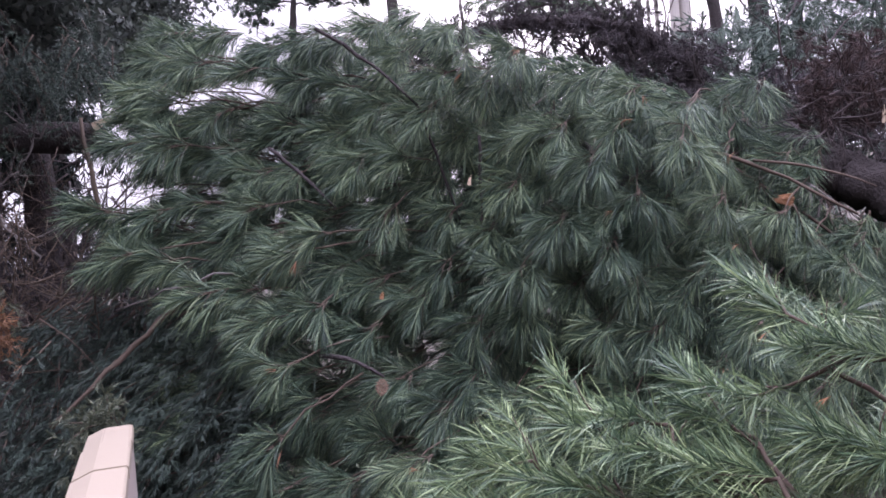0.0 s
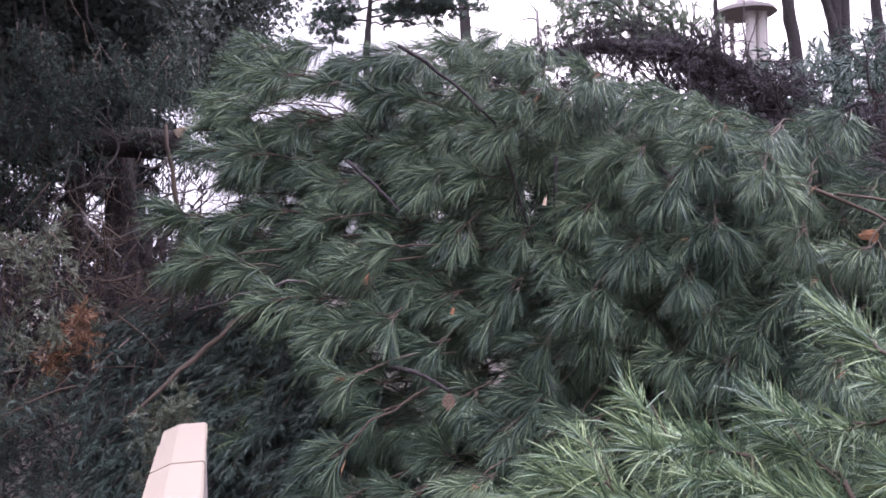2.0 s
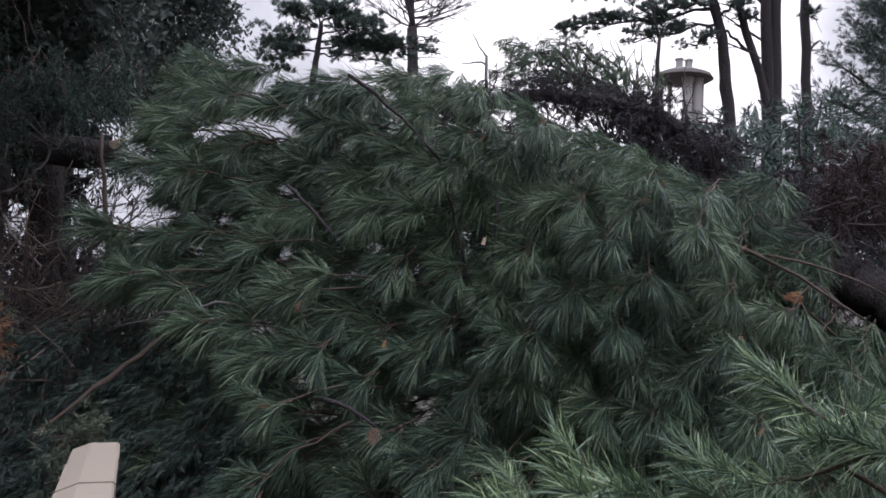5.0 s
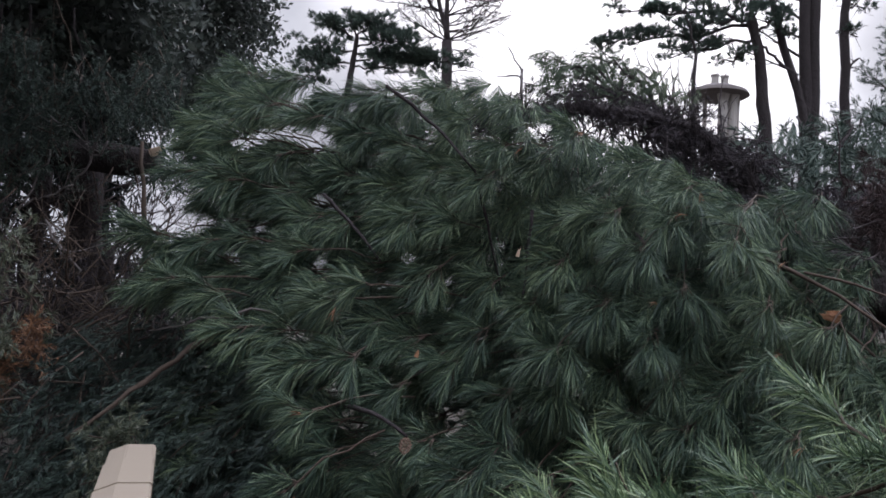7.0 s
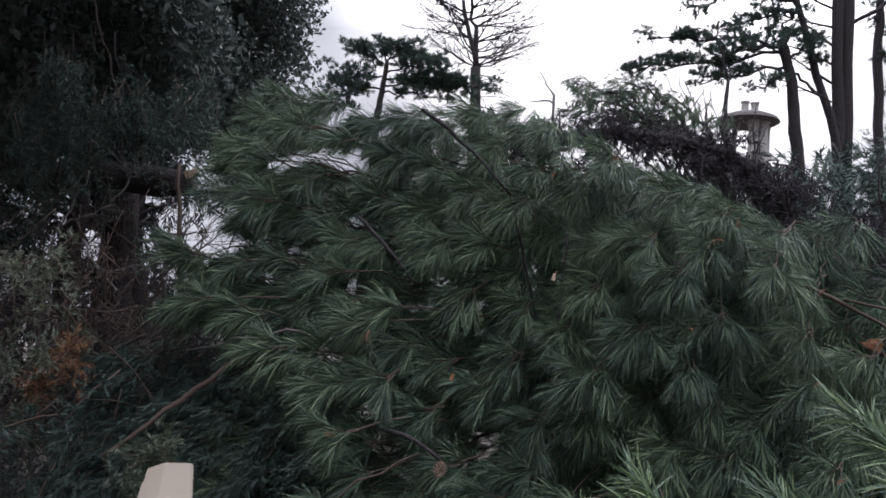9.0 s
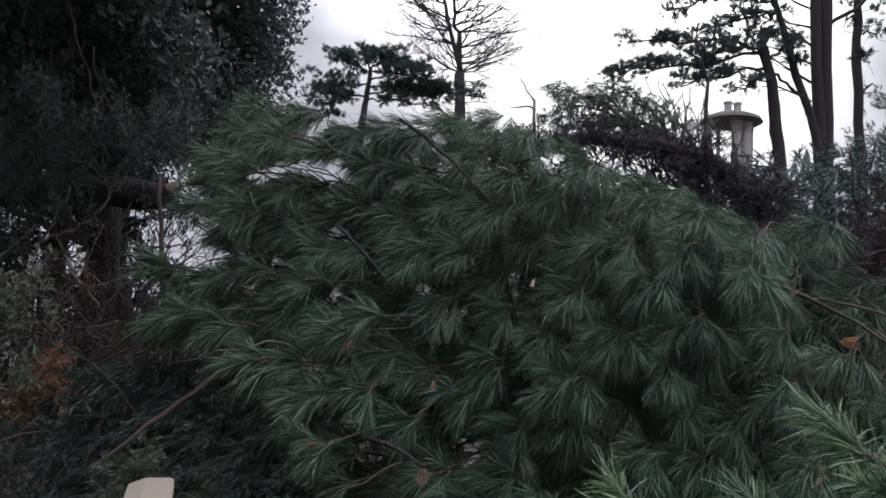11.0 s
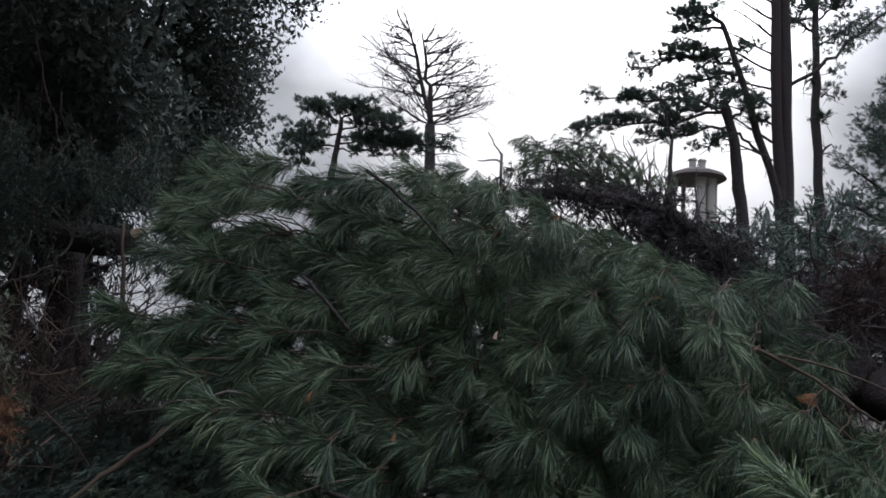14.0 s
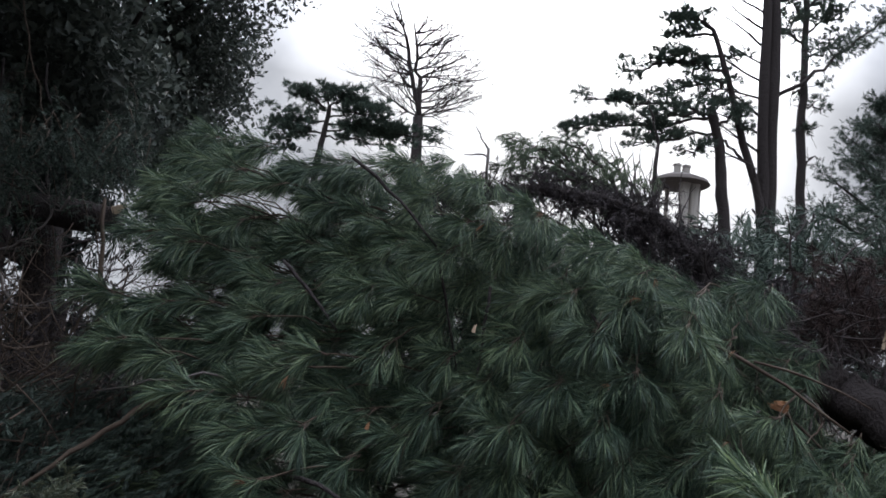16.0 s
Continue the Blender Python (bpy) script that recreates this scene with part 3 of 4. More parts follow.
spray_thing("cypress_spray", "pale yellowish-green drooping cypress branch", CYPRESS_PALE, [((-2.45, 4.6, 1.72), (-0.1, -0.3, -0.5), 0.3, 6), ((-2.6, 4.6, 1.45), (0.1, -0.3, -0.6), 0.3, 6), ((-2.6, 4.7, 1.0), (0.1, -0.3, -0.7), 0.3, 6)], 41)
spray_thing("cypress_spray", "grey-green cypress branch hanging before the dark tree", CYPRESS, [((-3.54, 6.5, 3.35), (0.1, -0.2, -0.8), 0.4, 14), ((-3.7, 6.5, 3.05), (0.2, -0.2, -0.8), 0.4, 12), ((-3.21, 6.6, 3.12), (0.3, -0.2, -0.5), 0.4, 12), ((-2.95, 6.6, 3.15), (0.3, -0.2, -0.6), 0.35, 12), ((-2.65, 6.6, 3.2), (0.2, -0.2, -0.7), 0.35, 12), ((-3.45, 6.6, 2.85), (-0.2, -0.2, -0.6), 0.4, 10)], 48, 0.1)
spray_thing("dead_spray", "dead orange-brown cypress foliage hanging in the heap", DEAD, [((-2.42, 4.85, 1.32), (-0.3, -0.1, -1), 0.26, 4), ((-2.55, 4.85, 1.1), (-0.25, -0.1, -1), 0.2, 3)], 42, 0.025)
spray_thing("cypress_spray", "green cypress branch hanging over the ground", CYPRESS, [((-2.35, 4.4, 1.0), (-0.5, -0.3, -0.5), 0.45, 6), ((-2.6, 4.9, 0.6), (-0.3, -0.3, -0.3), 0.5, 14), ((-3.0, 4.9, 0.8), (-0.2, -0.5, -0.4), 0.5, 18), ((-3.0, 5.2, 0.3), (0.2, -0.5, -0.2), 0.5, 14)], 43, 0.18)
spray_thing("conifer_sprig", "small pale conifer sprig beside the wall end", CYPRESS_PALE, [((-1.55, 4.0, 0.80), (-0.5, -0.2, 0.5), 0.16, 4), ((-1.48, 4.0, 0.62), (-0.4, -0.2, 0.35), 0.22, 4)], 44, 0.03)
spray_thing("cypress_spray", "dark cypress branches hanging about the log", FAR_GREEN, [((-3.9, 7.4, 2.9), (-0.1, -0.3, -1), 0.7, 22), ((-4.6, 7.3, 2.6), (-0.1, -0.3, -1), 0.7, 30), ((-5.2, 7.3, 2.3), (-0.1, -0.3, -1), 0.7, 30), ((-3.9, 7.5, 3.5), (-0.1, -0.3, -1), 0.7, 26), ((-4.6, 7.5, 3.6), (-0.1, -0.3, -1), 0.8, 26), ((-3.2, 7.6, 3.3), (0.2, -0.3, -1), 0.5, 16), ((-2.7, 7.4, 3.15), (0.2, -0.3, -0.7), 0.35, 12), ((-5.2, 7.3, 3.5), (0.2, -0.3, -1), 0.9, 24)], 45, 0.28)
# the shade of the lower left is put into these sprays' dark brown
spray_thing("cypress_spray", "brown cypress branches, colour darkened for shade, among dead twigs", BROWN, [((-3.0, 6.6, 1.5), (-0.1, -0.3, -1), 0.6, 34), ((-3.6, 6.6, 1.6), (-0.1, -0.3, -1), 0.7, 34), ((-2.6, 6.6, 1.3), (0.1, -0.3, -1), 0.6, 30), ((-4.3, 6.8, 1.7), (0, -0.3, -1), 0.8, 30), ((-3.3, 6.2, 0.9), (0, -0.3, -1), 0.6, 30), ((-2.3, 6.4, 1.0), (0, -0.5, -0.5), 0.5, 30)], 46, 0.3)

# ---- the dark thicket behind ----
thicket = thing("conifer_thicket", "dense dark conifer thicket behind the broken trunks", "bush")
r_k = np.random.default_rng(47)
kp, kd, kr = [], [], []
while len(kp) < 2600:
    x, y, z = -10 + 7.6 * r_k.random(), 8.8 + 1.6 * r_k.random(), 0.1 + 4.6 * r_k.random()
    sx = x * 5.3 / y
    sz = 1.5 + (z - 1.5) * 5.3 / y
    if sx > -2.0 + 0.12 * math.sin(5 * z) and sz > 1.6 or sx > -1.2:
        continue
    if ((sx + 1.88) / 0.27) ** 2 + ((sz - 2.02) / 0.16) ** 2 < 1 or ((sx + 2.6) / 0.1) ** 2 + ((sz - 1.98) / 0.12) ** 2 < 1:
        continue
    d = unit(np.array([0.2 * r_k.normal(), -0.5, -0.8]) + r_k.standard_normal(3) * 0.4)
    kp.append((x, y, z))
    kd.append(d)
    if r_k.random() < 0.12:
        kr.append(twig_run(np.array([x, y, z]) - d * 0.3, d, 0.6, 0.014, r_k, 4, 0.3))
tagged(tubes("stem", kr, BARK, thicket, sides=4), kind="stuff")
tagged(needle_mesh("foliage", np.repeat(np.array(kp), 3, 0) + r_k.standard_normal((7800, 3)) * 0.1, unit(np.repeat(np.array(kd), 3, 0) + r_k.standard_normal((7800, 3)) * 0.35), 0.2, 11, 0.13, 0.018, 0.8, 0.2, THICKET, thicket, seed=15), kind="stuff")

# ---- broken trunks and dead twigs beside the pine ----
log = thing("broken_log", "dark broken trunk lying across, torn yellow at its end", "log")
r_l = np.random.default_rng(7)
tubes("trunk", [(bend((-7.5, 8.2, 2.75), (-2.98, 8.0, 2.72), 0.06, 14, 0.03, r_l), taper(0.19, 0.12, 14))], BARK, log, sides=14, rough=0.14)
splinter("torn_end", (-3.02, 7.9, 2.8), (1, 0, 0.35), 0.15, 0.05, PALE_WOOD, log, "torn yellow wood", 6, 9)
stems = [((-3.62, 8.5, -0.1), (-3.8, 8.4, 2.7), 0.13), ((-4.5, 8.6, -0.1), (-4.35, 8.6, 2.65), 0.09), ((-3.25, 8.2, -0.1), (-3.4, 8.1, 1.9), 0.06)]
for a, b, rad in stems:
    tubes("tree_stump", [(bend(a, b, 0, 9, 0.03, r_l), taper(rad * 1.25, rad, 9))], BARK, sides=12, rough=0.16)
    tagged(bpy.context.scene.collection.objects[-1], "dark standing broken trunk in the thicket", "tree trunk", "standing trunks")
stick = tubes("stick", [(bend((-2.55, 6.5, 2.64), (-2.38, 6.45, 1.3), 0, 9, 0.006, r_l), taper(0.014, 0.022, 9))], TWIG, sides=7)
tagged(stick, "thin reddish-grey broken stick standing upright", "stick")
pole = tubes("leaning_branch", [(bend((-1.2, 5.0, 1.47), (-2.02, 4.48, 0.7), 0.01, 14, 0.006, r_l), taper(0.018, 0.012, 14))], TWIG, sides=8, rough=0.22)
tagged(pole, "grey-brown bare branch leaning down to the ground", "branch")
bare = tubes("bare_branch", [(bend((-1.05, 4.75, 1.42), (-1.75, 4.8, 1.27), 0.02, 8, 0.015, r_l), taper(0.008, 0.004, 8))], GREY_TWIG, sides=6, rough=0.2)
tagged(bare, "thin grey bare branch", "branch")


def brush(name, label, boxes, mat, seed, rad=0.008, length=0.5, level=2, lift=0.0):
    """Tangled dead twigs, grown from spots inside the boxes."""
    r = np.random.default_rng(seed)
    rr, tips = [], []
    for (x0, x1, y0, y1, z0, z1), n in boxes:
        for _ in range(n):
            p = np.array([x0 + (x1 - x0) * r.random(), y0 + (y1 - y0) * r.random(), z0 + (z1 - z0) * r.random()])
            grow(p, unit(r.standard_normal(3) + np.array([0, -0.3, -0.2])), length * (0.5 + r.random()), rad, level, r, rr, tips, lift, 3, 0.6, 0.7, 0.5)
    ob = tubes(name, rr, mat, sides=4)
    return tagged(ob, label, "twigs", kind="stuff")


brush("dead_twigs", "tangled grey-brown dead twigs", [((-3.6, -2.2, 5.6, 6.6, 0.7, 1.8), 60), ((-3.2, -2.0, 7.0, 8.0, 1.3, 2.6), 34), ((-3.2, -2.2, 5.0, 5.8, 0.3, 1.3), 20), ((-2.8, -1.85, 4.85, 5.3, 0.9, 1.75), 34)], TWIG, 61, 0.006, 0.45)
brush("dead_twigs", "dark bare twigs against the sky", [((-5.0, -2.2, 8.2, 9.5, 1.2, 2.7), 70), ((-3.0, -1.4, 7.0, 8.6, 1.3, 2.5), 55)], DARK_TWIG, 62, 0.012, 0.7)
brush("dead_twigs", "purple-brown dead twigs behind the crest", [((0.6, 2.0, 6.2, 6.9, 2.2, 2.95), 90), ((2.0, 3.4, 6.2, 7.0, 1.6, 2.6), 70), ((-0.1, 0.4, 6.2, 6.6, 2.5, 2.9), 16)], DARK_TWIG, 63, 0.008, 0.4)
brush("dead_twigs", "bare twigs hanging below the torn limb", [((1.3, 2.4, 4.9, 5.3, 1.45, 1.8), 9)], GREY_TWIG, 64, 0.006, 0.35)
r_w = np.random.default_rng(77)
wx = -0.2 + 4.0 * r_w.random(2400)
wtop = np.interp(wx, [-0.1, 0.4, 1.3, 1.9, 2.4, 3.8], [2.85, 3.0, 3.02, 2.7, 2.55, 2.8])
wp = np.column_stack([wx, 6.35 + 0.9 * r_w.random(2400), 1.6 + (wtop - 1.6) * r_w.random(2400) ** 0.7])
withered = needle_mesh("withered_foliage", wp, unit(r_w.standard_normal((2400, 3)) + [0, -0.3, -0.6]), 0.12, 22, 0.07, 0.0062, 0.8, 0.2, BROWN, seed=9)
tagged(withered, "withered brown foliage hanging on dead limbs", "dead foliage", kind="stuff")

arch = thing("dead_limb", "dark dead limb arching over the crest of the heap", "branch")
ap = np.array([(-0.1, 6.5, 2.9), (0.35, 6.5, 3.0), (0.79, 6.5, 3.09), (1.23, 6.5, 3.08), (1.48, 6.4, 2.99), (1.76, 6.3, 2.84), (1.99, 6.2, 2.62), (2.1, 6.1, 2.3)])
f_a = np.linspace(0, 7, 40)
ap_fine = np.stack([np.interp(f_a, np.arange(8), ap[:, k]) for k in range(3)], 1) + np.random.default_rng(18).standard_normal((40, 3)) * 0.012
tubes("limb", [(ap_fine, taper(0.035, 0.06, 40))], BARK, arch, sides=10, rough=0.3)
r_a = np.random.default_rng(19)
aruns, atips = [], []
for k in range(150):
    s = r_a.random() * 6.9
    i = int(s)
    p = ap[i] + (ap[i + 1] - ap[i]) * (s - i)
    grow(p, unit(r_a.standard_normal(3) * [1, 1, 0.5] + [0, 0, 0.1]), 0.1 + 0.22 * r_a.random() ** 2, 0.009, 1, r_a, aruns, atips, 0, 3)
tagged(tubes("twig", aruns, DARK_TWIG, arch, sides=4), kind="stuff")
cl = np.array([t[0] for t in atips])
tagged(needle_mesh("foliage", cl, unit(r_a.standard_normal(cl.shape) + [0, 0, -0.3]), 0.09, 22, 0.055, 0.004, 0.9, 0.1, BROWN, arch, seed=20), kind="stuff")

r_v = np.random.default_rng(78)
brush("dead_twigs", "reddish-brown dead twigs over the trunk", [((2.35, 3.4, 4.95, 5.7, 1.95, 2.55), 70)], DARK_TWIG, 65, 0.008, 0.4)
vp = np.column_stack([2.35 + 1.1 * r_v.random(420), 4.95 + 0.8 * r_v.random(420), 2.05 + 0.5 * r_v.random(420)])
tagged(needle_mesh("withered_foliage", vp, unit(r_v.standard_normal((420, 3)) + [-0.2, -0.3, -0.5]), 0.1, 34, 0.07, 0.004, 0.8, 0.2, RUSSET, seed=79), "russet withered needles over the fallen trunk", "dead foliage", kind="stuff")

# ---- low ground cover: torn sprigs and leaves ----
r_g = np.random.default_rng(23)
gp = np.column_stack([-2.6 + 4.2 * r_g.random(900), 3.7 + 2.2 * r_g.random(900), np.zeros(900)])
gp = gp[(gp[:, 0] > -1.75) | (r_g.random(900) < 0.5)]
gp[:, 2] = 0.02 + ground_height(gp[:, 0], gp[:, 1])
ga = unit(np.column_stack([r_g.standard_normal(len(gp)), r_g.standard_normal(len(gp)), 0.15 + 0.2 * r_g.random(len(gp))]))
tagged(needle_mesh("ground_sprigs", gp, ga, 0.16, 50, 0.08, 0.004, 0.75, 0.05, LITTER, seed=12), "torn green conifer sprigs strewn over the ground", "litter", kind="stuff")
lp = np.column_stack([-0.95 + 1.6 * r_g.random(90), 4.5 + 0.5 * r_g.random(90), 0.05 + 0.55 * r_g.random(90)])
tagged(leaf_mesh("torn_leaves", lp, 0.035, PALE_LEAF, seed=13), "small pale torn leaves caught in the heap", "leaves", kind="stuff")
bp_ = np.column_stack([-3.4 + 3.2 * r_g.random(60), 4.6 + 1.6 * r_g.random(60), 0.03 + 0.03 * r_g.random(60)])
tagged(leaf_mesh("brown_litter", bp_, 0.07, DEAD, seed=14), "orange-brown dead bark and leaves on the ground", "litter", kind="stuff")
dp = np.column_stack([-4.5 + 6.5 * r_g.random(2600), 3.0 + 4.5 * r_g.random(2600), np.full(2600, 0.05)])
tagged(needle_mesh("dead_needles", dp, unit(np.column_stack([r_g.standard_normal((2600, 2)), 0.08 * r_g.standard_normal(2600)])), 0.1, 14, 0.07, 0.0045, 0.9, 0.02, BROWN, seed=16), "brown dead needles and twigs on the ground", "litter", kind="stuff")

# ---- bare branches on the thicket's edge ----
EDGE = [((-3.62, 6.8, 4.3), (-3.2, 6.8, 3.1), 0.007, TWIG), ((-3.9, 7.2, 3.9), (-3.72, 7.2, 2.8), 0.012, BARK), ((-3.52, 7.2, 3.9), (-3.32, 7.2, 2.75), 0.012, BARK), ((-4.15, 7.2, 3.9), (-4.0, 7.2, 2.9), 0.01, BARK), ((-3.54, 7.0, 2.91), (-3.1, 7.0, 2.62), 0.009, GREY_TWIG),
        ((-2.95, 6.8, 2.68), (-3.19, 6.8, 2.31), 0.011, GREY_TWIG), ((-3.19, 6.8, 2.31), (-3.65, 6.8, 2.1), 0.009, GREY_TWIG), ((-3.1, 6.2, 1.97), (-2.82, 6.2, 1.58), 0.011, GREY_TWIG), ((-3.41, 6.8, 2.59), (-3.67, 6.8, 1.92), 0.01, GREY_TWIG)]
for k, (a, c, rad, mat) in enumerate(EDGE):
    r_e = np.random.default_rng(300 + k)
    er = [(bend(a, c, 0, 9, 0.02, r_e), taper(rad, rad * 0.7, 9))]
    et = []
    for _ in range(4):
        p = er[0][0][int(r_e.integers(1, 8))]
        grow(p, unit(r_e.standard_normal(3) * [1, 0.6, 1]), 0.3, rad * 0.45, 1, r_e, er, et, 0, 2)
    main = tubes("bare_branch", er[:1], mat, sides=6)
    tagged(tubes("twig", er[1:], mat, main, sides=4), kind="stuff")
    tagged(main, "dark bare broken branch in the thicket" if mat is BARK else "pale grey dead twig in the thicket", "branch", "bare branches")

# ---- tree row added unseen behind the camera's shoulder, to close and shade the left ----
row = thing("hedge", "unseen dense dark hedge added to shade the left side", "hedge")
r_r = np.random.default_rng(401)
hc = np.column_stack([-9.5 + 4.6 * r_r.random(260), -9 + 13.2 * r_r.random(260), 8.5 * r_r.random(260)])
hl = np.repeat(hc, 70, 0) + unit(r_r.standard_normal((260 * 70, 3))) * (0.95 * r_r.random((260 * 70, 1)) ** 0.5)
tagged(leaf_mesh("crown", hl, 0.3, BROADLEAF, row, seed=402, slim=0.6), kind="stuff")
for k in range(5):
    tubes("trunk", [(bend((-7.2, -8 + 2.8 * k, -0.1), (-7.1, -8 + 2.8 * k, 6.5), 0, 7, 0.05, r_r), taper(0.16, 0.06, 7))], BARK, row, sides=8)

# ---- trees beyond ----
def leafy_tree(name, label, at, height, clumps, leaf, per, mat, seed, trunk_r=0.25, slim=0.42):
    """A broadleaf tree: trunk, limbs reaching to the clumps, and leaves round each clump."""
    ob = thing(name, label, "tree")
    r = np.random.default_rng(seed)
    a = np.array(at, float)
    top = a + [0, 0, height]
    tubes("trunk", [(bend(a, top, 0, 9, 0.06, r), taper(trunk_r, trunk_r * 0.35, 9))], BARK, ob, sides=12)
    rr, lp = [], []
    for c, rad in clumps:
        c = np.array(c, float)
        s = np.clip((c[2] - a[2]) / height - 0.25, 0.25, 0.9)
        rr.append((bend(a + (top - a) * s, c, 0.2, 7, 0.08, r), taper(0.07, 0.015, 7)))
        n = int(per * rad * rad)
        v = unit(r.standard_normal((n, 3))) * (rad * r.random((n, 1)) ** 0.5)
        sub = c + unit(r.standard_normal((10, 3))) * rad * 0.85
        pick = sub[r.integers(0, 10, n)]
        lp.append(np.where(r.random((n, 1)) < 0.55, c + v, pick + v * 0.45))
    for run in rr[::6]:
        tubes("limb", [run], BARK, ob, sides=6)
    tagged(leaf_mesh("crown", np.concatenate(lp), leaf, mat, ob, seed=seed, slim=slim), kind="stuff")
    return ob


r_t = np.random.default_rng(5)
clumps = []
for i in range(330):
    z = 4.7 + 8.5 * r_t.random()
    right = -3.1 + 0.30 * (z - 5.5) + 0.25 * math.sin(2.2 * z)
    x = right - 1.0 - 9.0 * r_t.random() ** 1.15
    y = 15.5 - 4.0 * r_t.random() * min(1.0, (right - x) / 2)
    clumps.append(((x * y / 14, y, 1.5 + (z - 1.5) * y / 14), (0.55 + 0.45 * r_t.random()) * y / 14))
# unseen clumps added overhead to keep sky light off the left
for i in range(60):
    x, y = -10 + 6.8 * r_t.random(), 3.5 + 8.0 * r_t.random()
    clumps.append(((x, y, 2.6 + 0.56 * y + 2.2 * r_t.random()), 0.75 + 0.4 * r_t.random()))
# clumps added above the log to shade it
for i in range(70):
    clumps.append(((-7.2 + 3.9 * r_t.random(), 7.4 + 2.2 * r_t.random(), 3.7 + 1.6 * r_t.random()), 0.4 + 0.2 * r_t.random()))
# clumps added nearer overhead to shade the left heap
for i in range(60):
    clumps.append(((-7.5 + 5.0 * r_t.random(), 4.6 + 3.0 * r_t.random(), 5.5 + 1.2 * r_t.random()), 0.55 + 0.25 * r_t.random()))
leafy_tree("broadleaf_tree", "tall dense dark-leaved tree with crown extended to shade the left", (-6.5, 14.5, -0.1), 11, clumps, 0.105, 1150, BROADLEAF, 71, 0.4, 0.5)


def far_conifer(name, label, at, height, tiers, mat, seed, trunk_r=0.12, needle=0.14, group="", lean=(0, 0), density=1.0):
    """A standing conifer whose flat-topped limbs are given as (share of height, heading, length, lift)."""
    ob = thing(name, label, "tree", group)
    r = np.random.default_rng(seed)
    a = np.array(at, float)
    top = a + [lean[0], lean[1], height]
    tp = bend(a, top, 0, 10, 0.03, r)
    tubes("trunk", [(tp, taper(trunk_r, trunk_r * 0.45, 10))], BARK, ob, sides=10)
    rr, pp, dd = [], [], []
    for share, head, ln, lift in tiers:
        p = a + (top - a) * share
        d = np.array([math.cos(radians(head)), math.sin(radians(head)), lift])
        t, rad = twig_run(p, d, ln, max(0.03, trunk_r * 0.35), r, 8, 0.25, 0.15)
        tubes("limb", [(t, rad)], BARK, ob, sides=5)
        for k in range(2, 8):
            for _ in range(int(9 * density)):
                s = unit(r.standard_normal(3) * [1, 1, 0.35] + d * 0.5)
                q, qr = twig_run(t[k], s, ln * 0.24 * (0.5 + r.random()), 0.01, r, 3, 0.3, 0.2)
                rr.append((q, qr))
                for e in (1, 2):
                    for _ in range(3):
                        pp.append(q[e] + r.standard_normal(3) * [0.07, 0.07, 0.03])
                        dd.append(unit(s + r.standard_normal(3) * 0.5 + [0, 0, 0.35]))
    tagged(tubes("twig", rr, BARK, ob, sides=4), kind="stuff")
    if pp:
        tagged(needle_mesh("crown", pp, dd, needle * 0.8, 18, needle * 0.65, 0.01, 0.8, 0.05, mat, ob, seed=seed), kind="stuff")
    return ob


# the bare tree
bare_tree = thing("bare_tree", "leafless tree with a forked stem and upswept limbs", "tree")
r_b = np.random.default_rng(91)
bruns, btips = [], []
foot, fork = np.array([-0.8, 32, 0]), np.array([-1.15, 32, 11.7])
bruns.append((bend(foot, fork, 0, 8, 0.05, r_b), taper(0.26, 0.19, 8)))
for end, rad in (((-2.35, 32, 16.0), 0.12), ((-1.75, 32.2, 15.6), 0.13)):
    st = bend(fork, end, 0, 9, 0.05, r_b)
    bruns.append((st, taper(rad, 0.03, 9)))
    for k in range(30):
        s = 0.03 + 0.95 * k / 30
        p = st[int(s * 8)]
        h = (0 if end[0] > -2 else 180) + r_b.normal() * 50
        ln = (2.1 + 1.3 * math.sin(3.0 * min(1.0, s + 0.12)) - 1.0 * s) * (0.7 + 0.4 * r_b.random())
        grow(p, np.array([math.cos(radians(h)), 0.5 * math.sin(radians(h)), 0.3]), ln, 0.034, 2, r_b, bruns, btips, 0.35, 6, 0.45, 0.65, 0.6)
for k in range(5):
    grow(fork - [0, 0, 0.3 * k + 0.3], np.array([1.0 - 0.5 * r_b.random(), 0.2 * r_b.normal(), 0.0]), 1.5, 0.025, 2, r_b, bruns, btips, -0.5, 3, 0.5, 0.7, 0.4)
tubes("trunk", bruns[:1], BARK, bare_tree, sides=10)
tagged(tubes("limb", bruns[1:], BARK, bare_tree, sides=5), kind="stuff")

# snag in front of the sky
snag = tubes("snag", [(bend((0.55, 9, 2.0), (0.48, 9, 4.1), 0, 9, 0.02, r_b), taper(0.028, 0.016, 9)), (bend((0.5, 9, 3.98), (0.22, 9, 4.0), 0.03, 5, 0.01, r_b), taper(0.014, 0.005, 5)), (bend((0.48, 9, 4.08), (0.32, 9, 4.33), 0.0, 5, 0.01, r_b), taper(0.012, 0.005, 5))], GREY_TWIG, sides=6)
tagged(snag, "bare broken snag sticking up behind the heap", "snag")

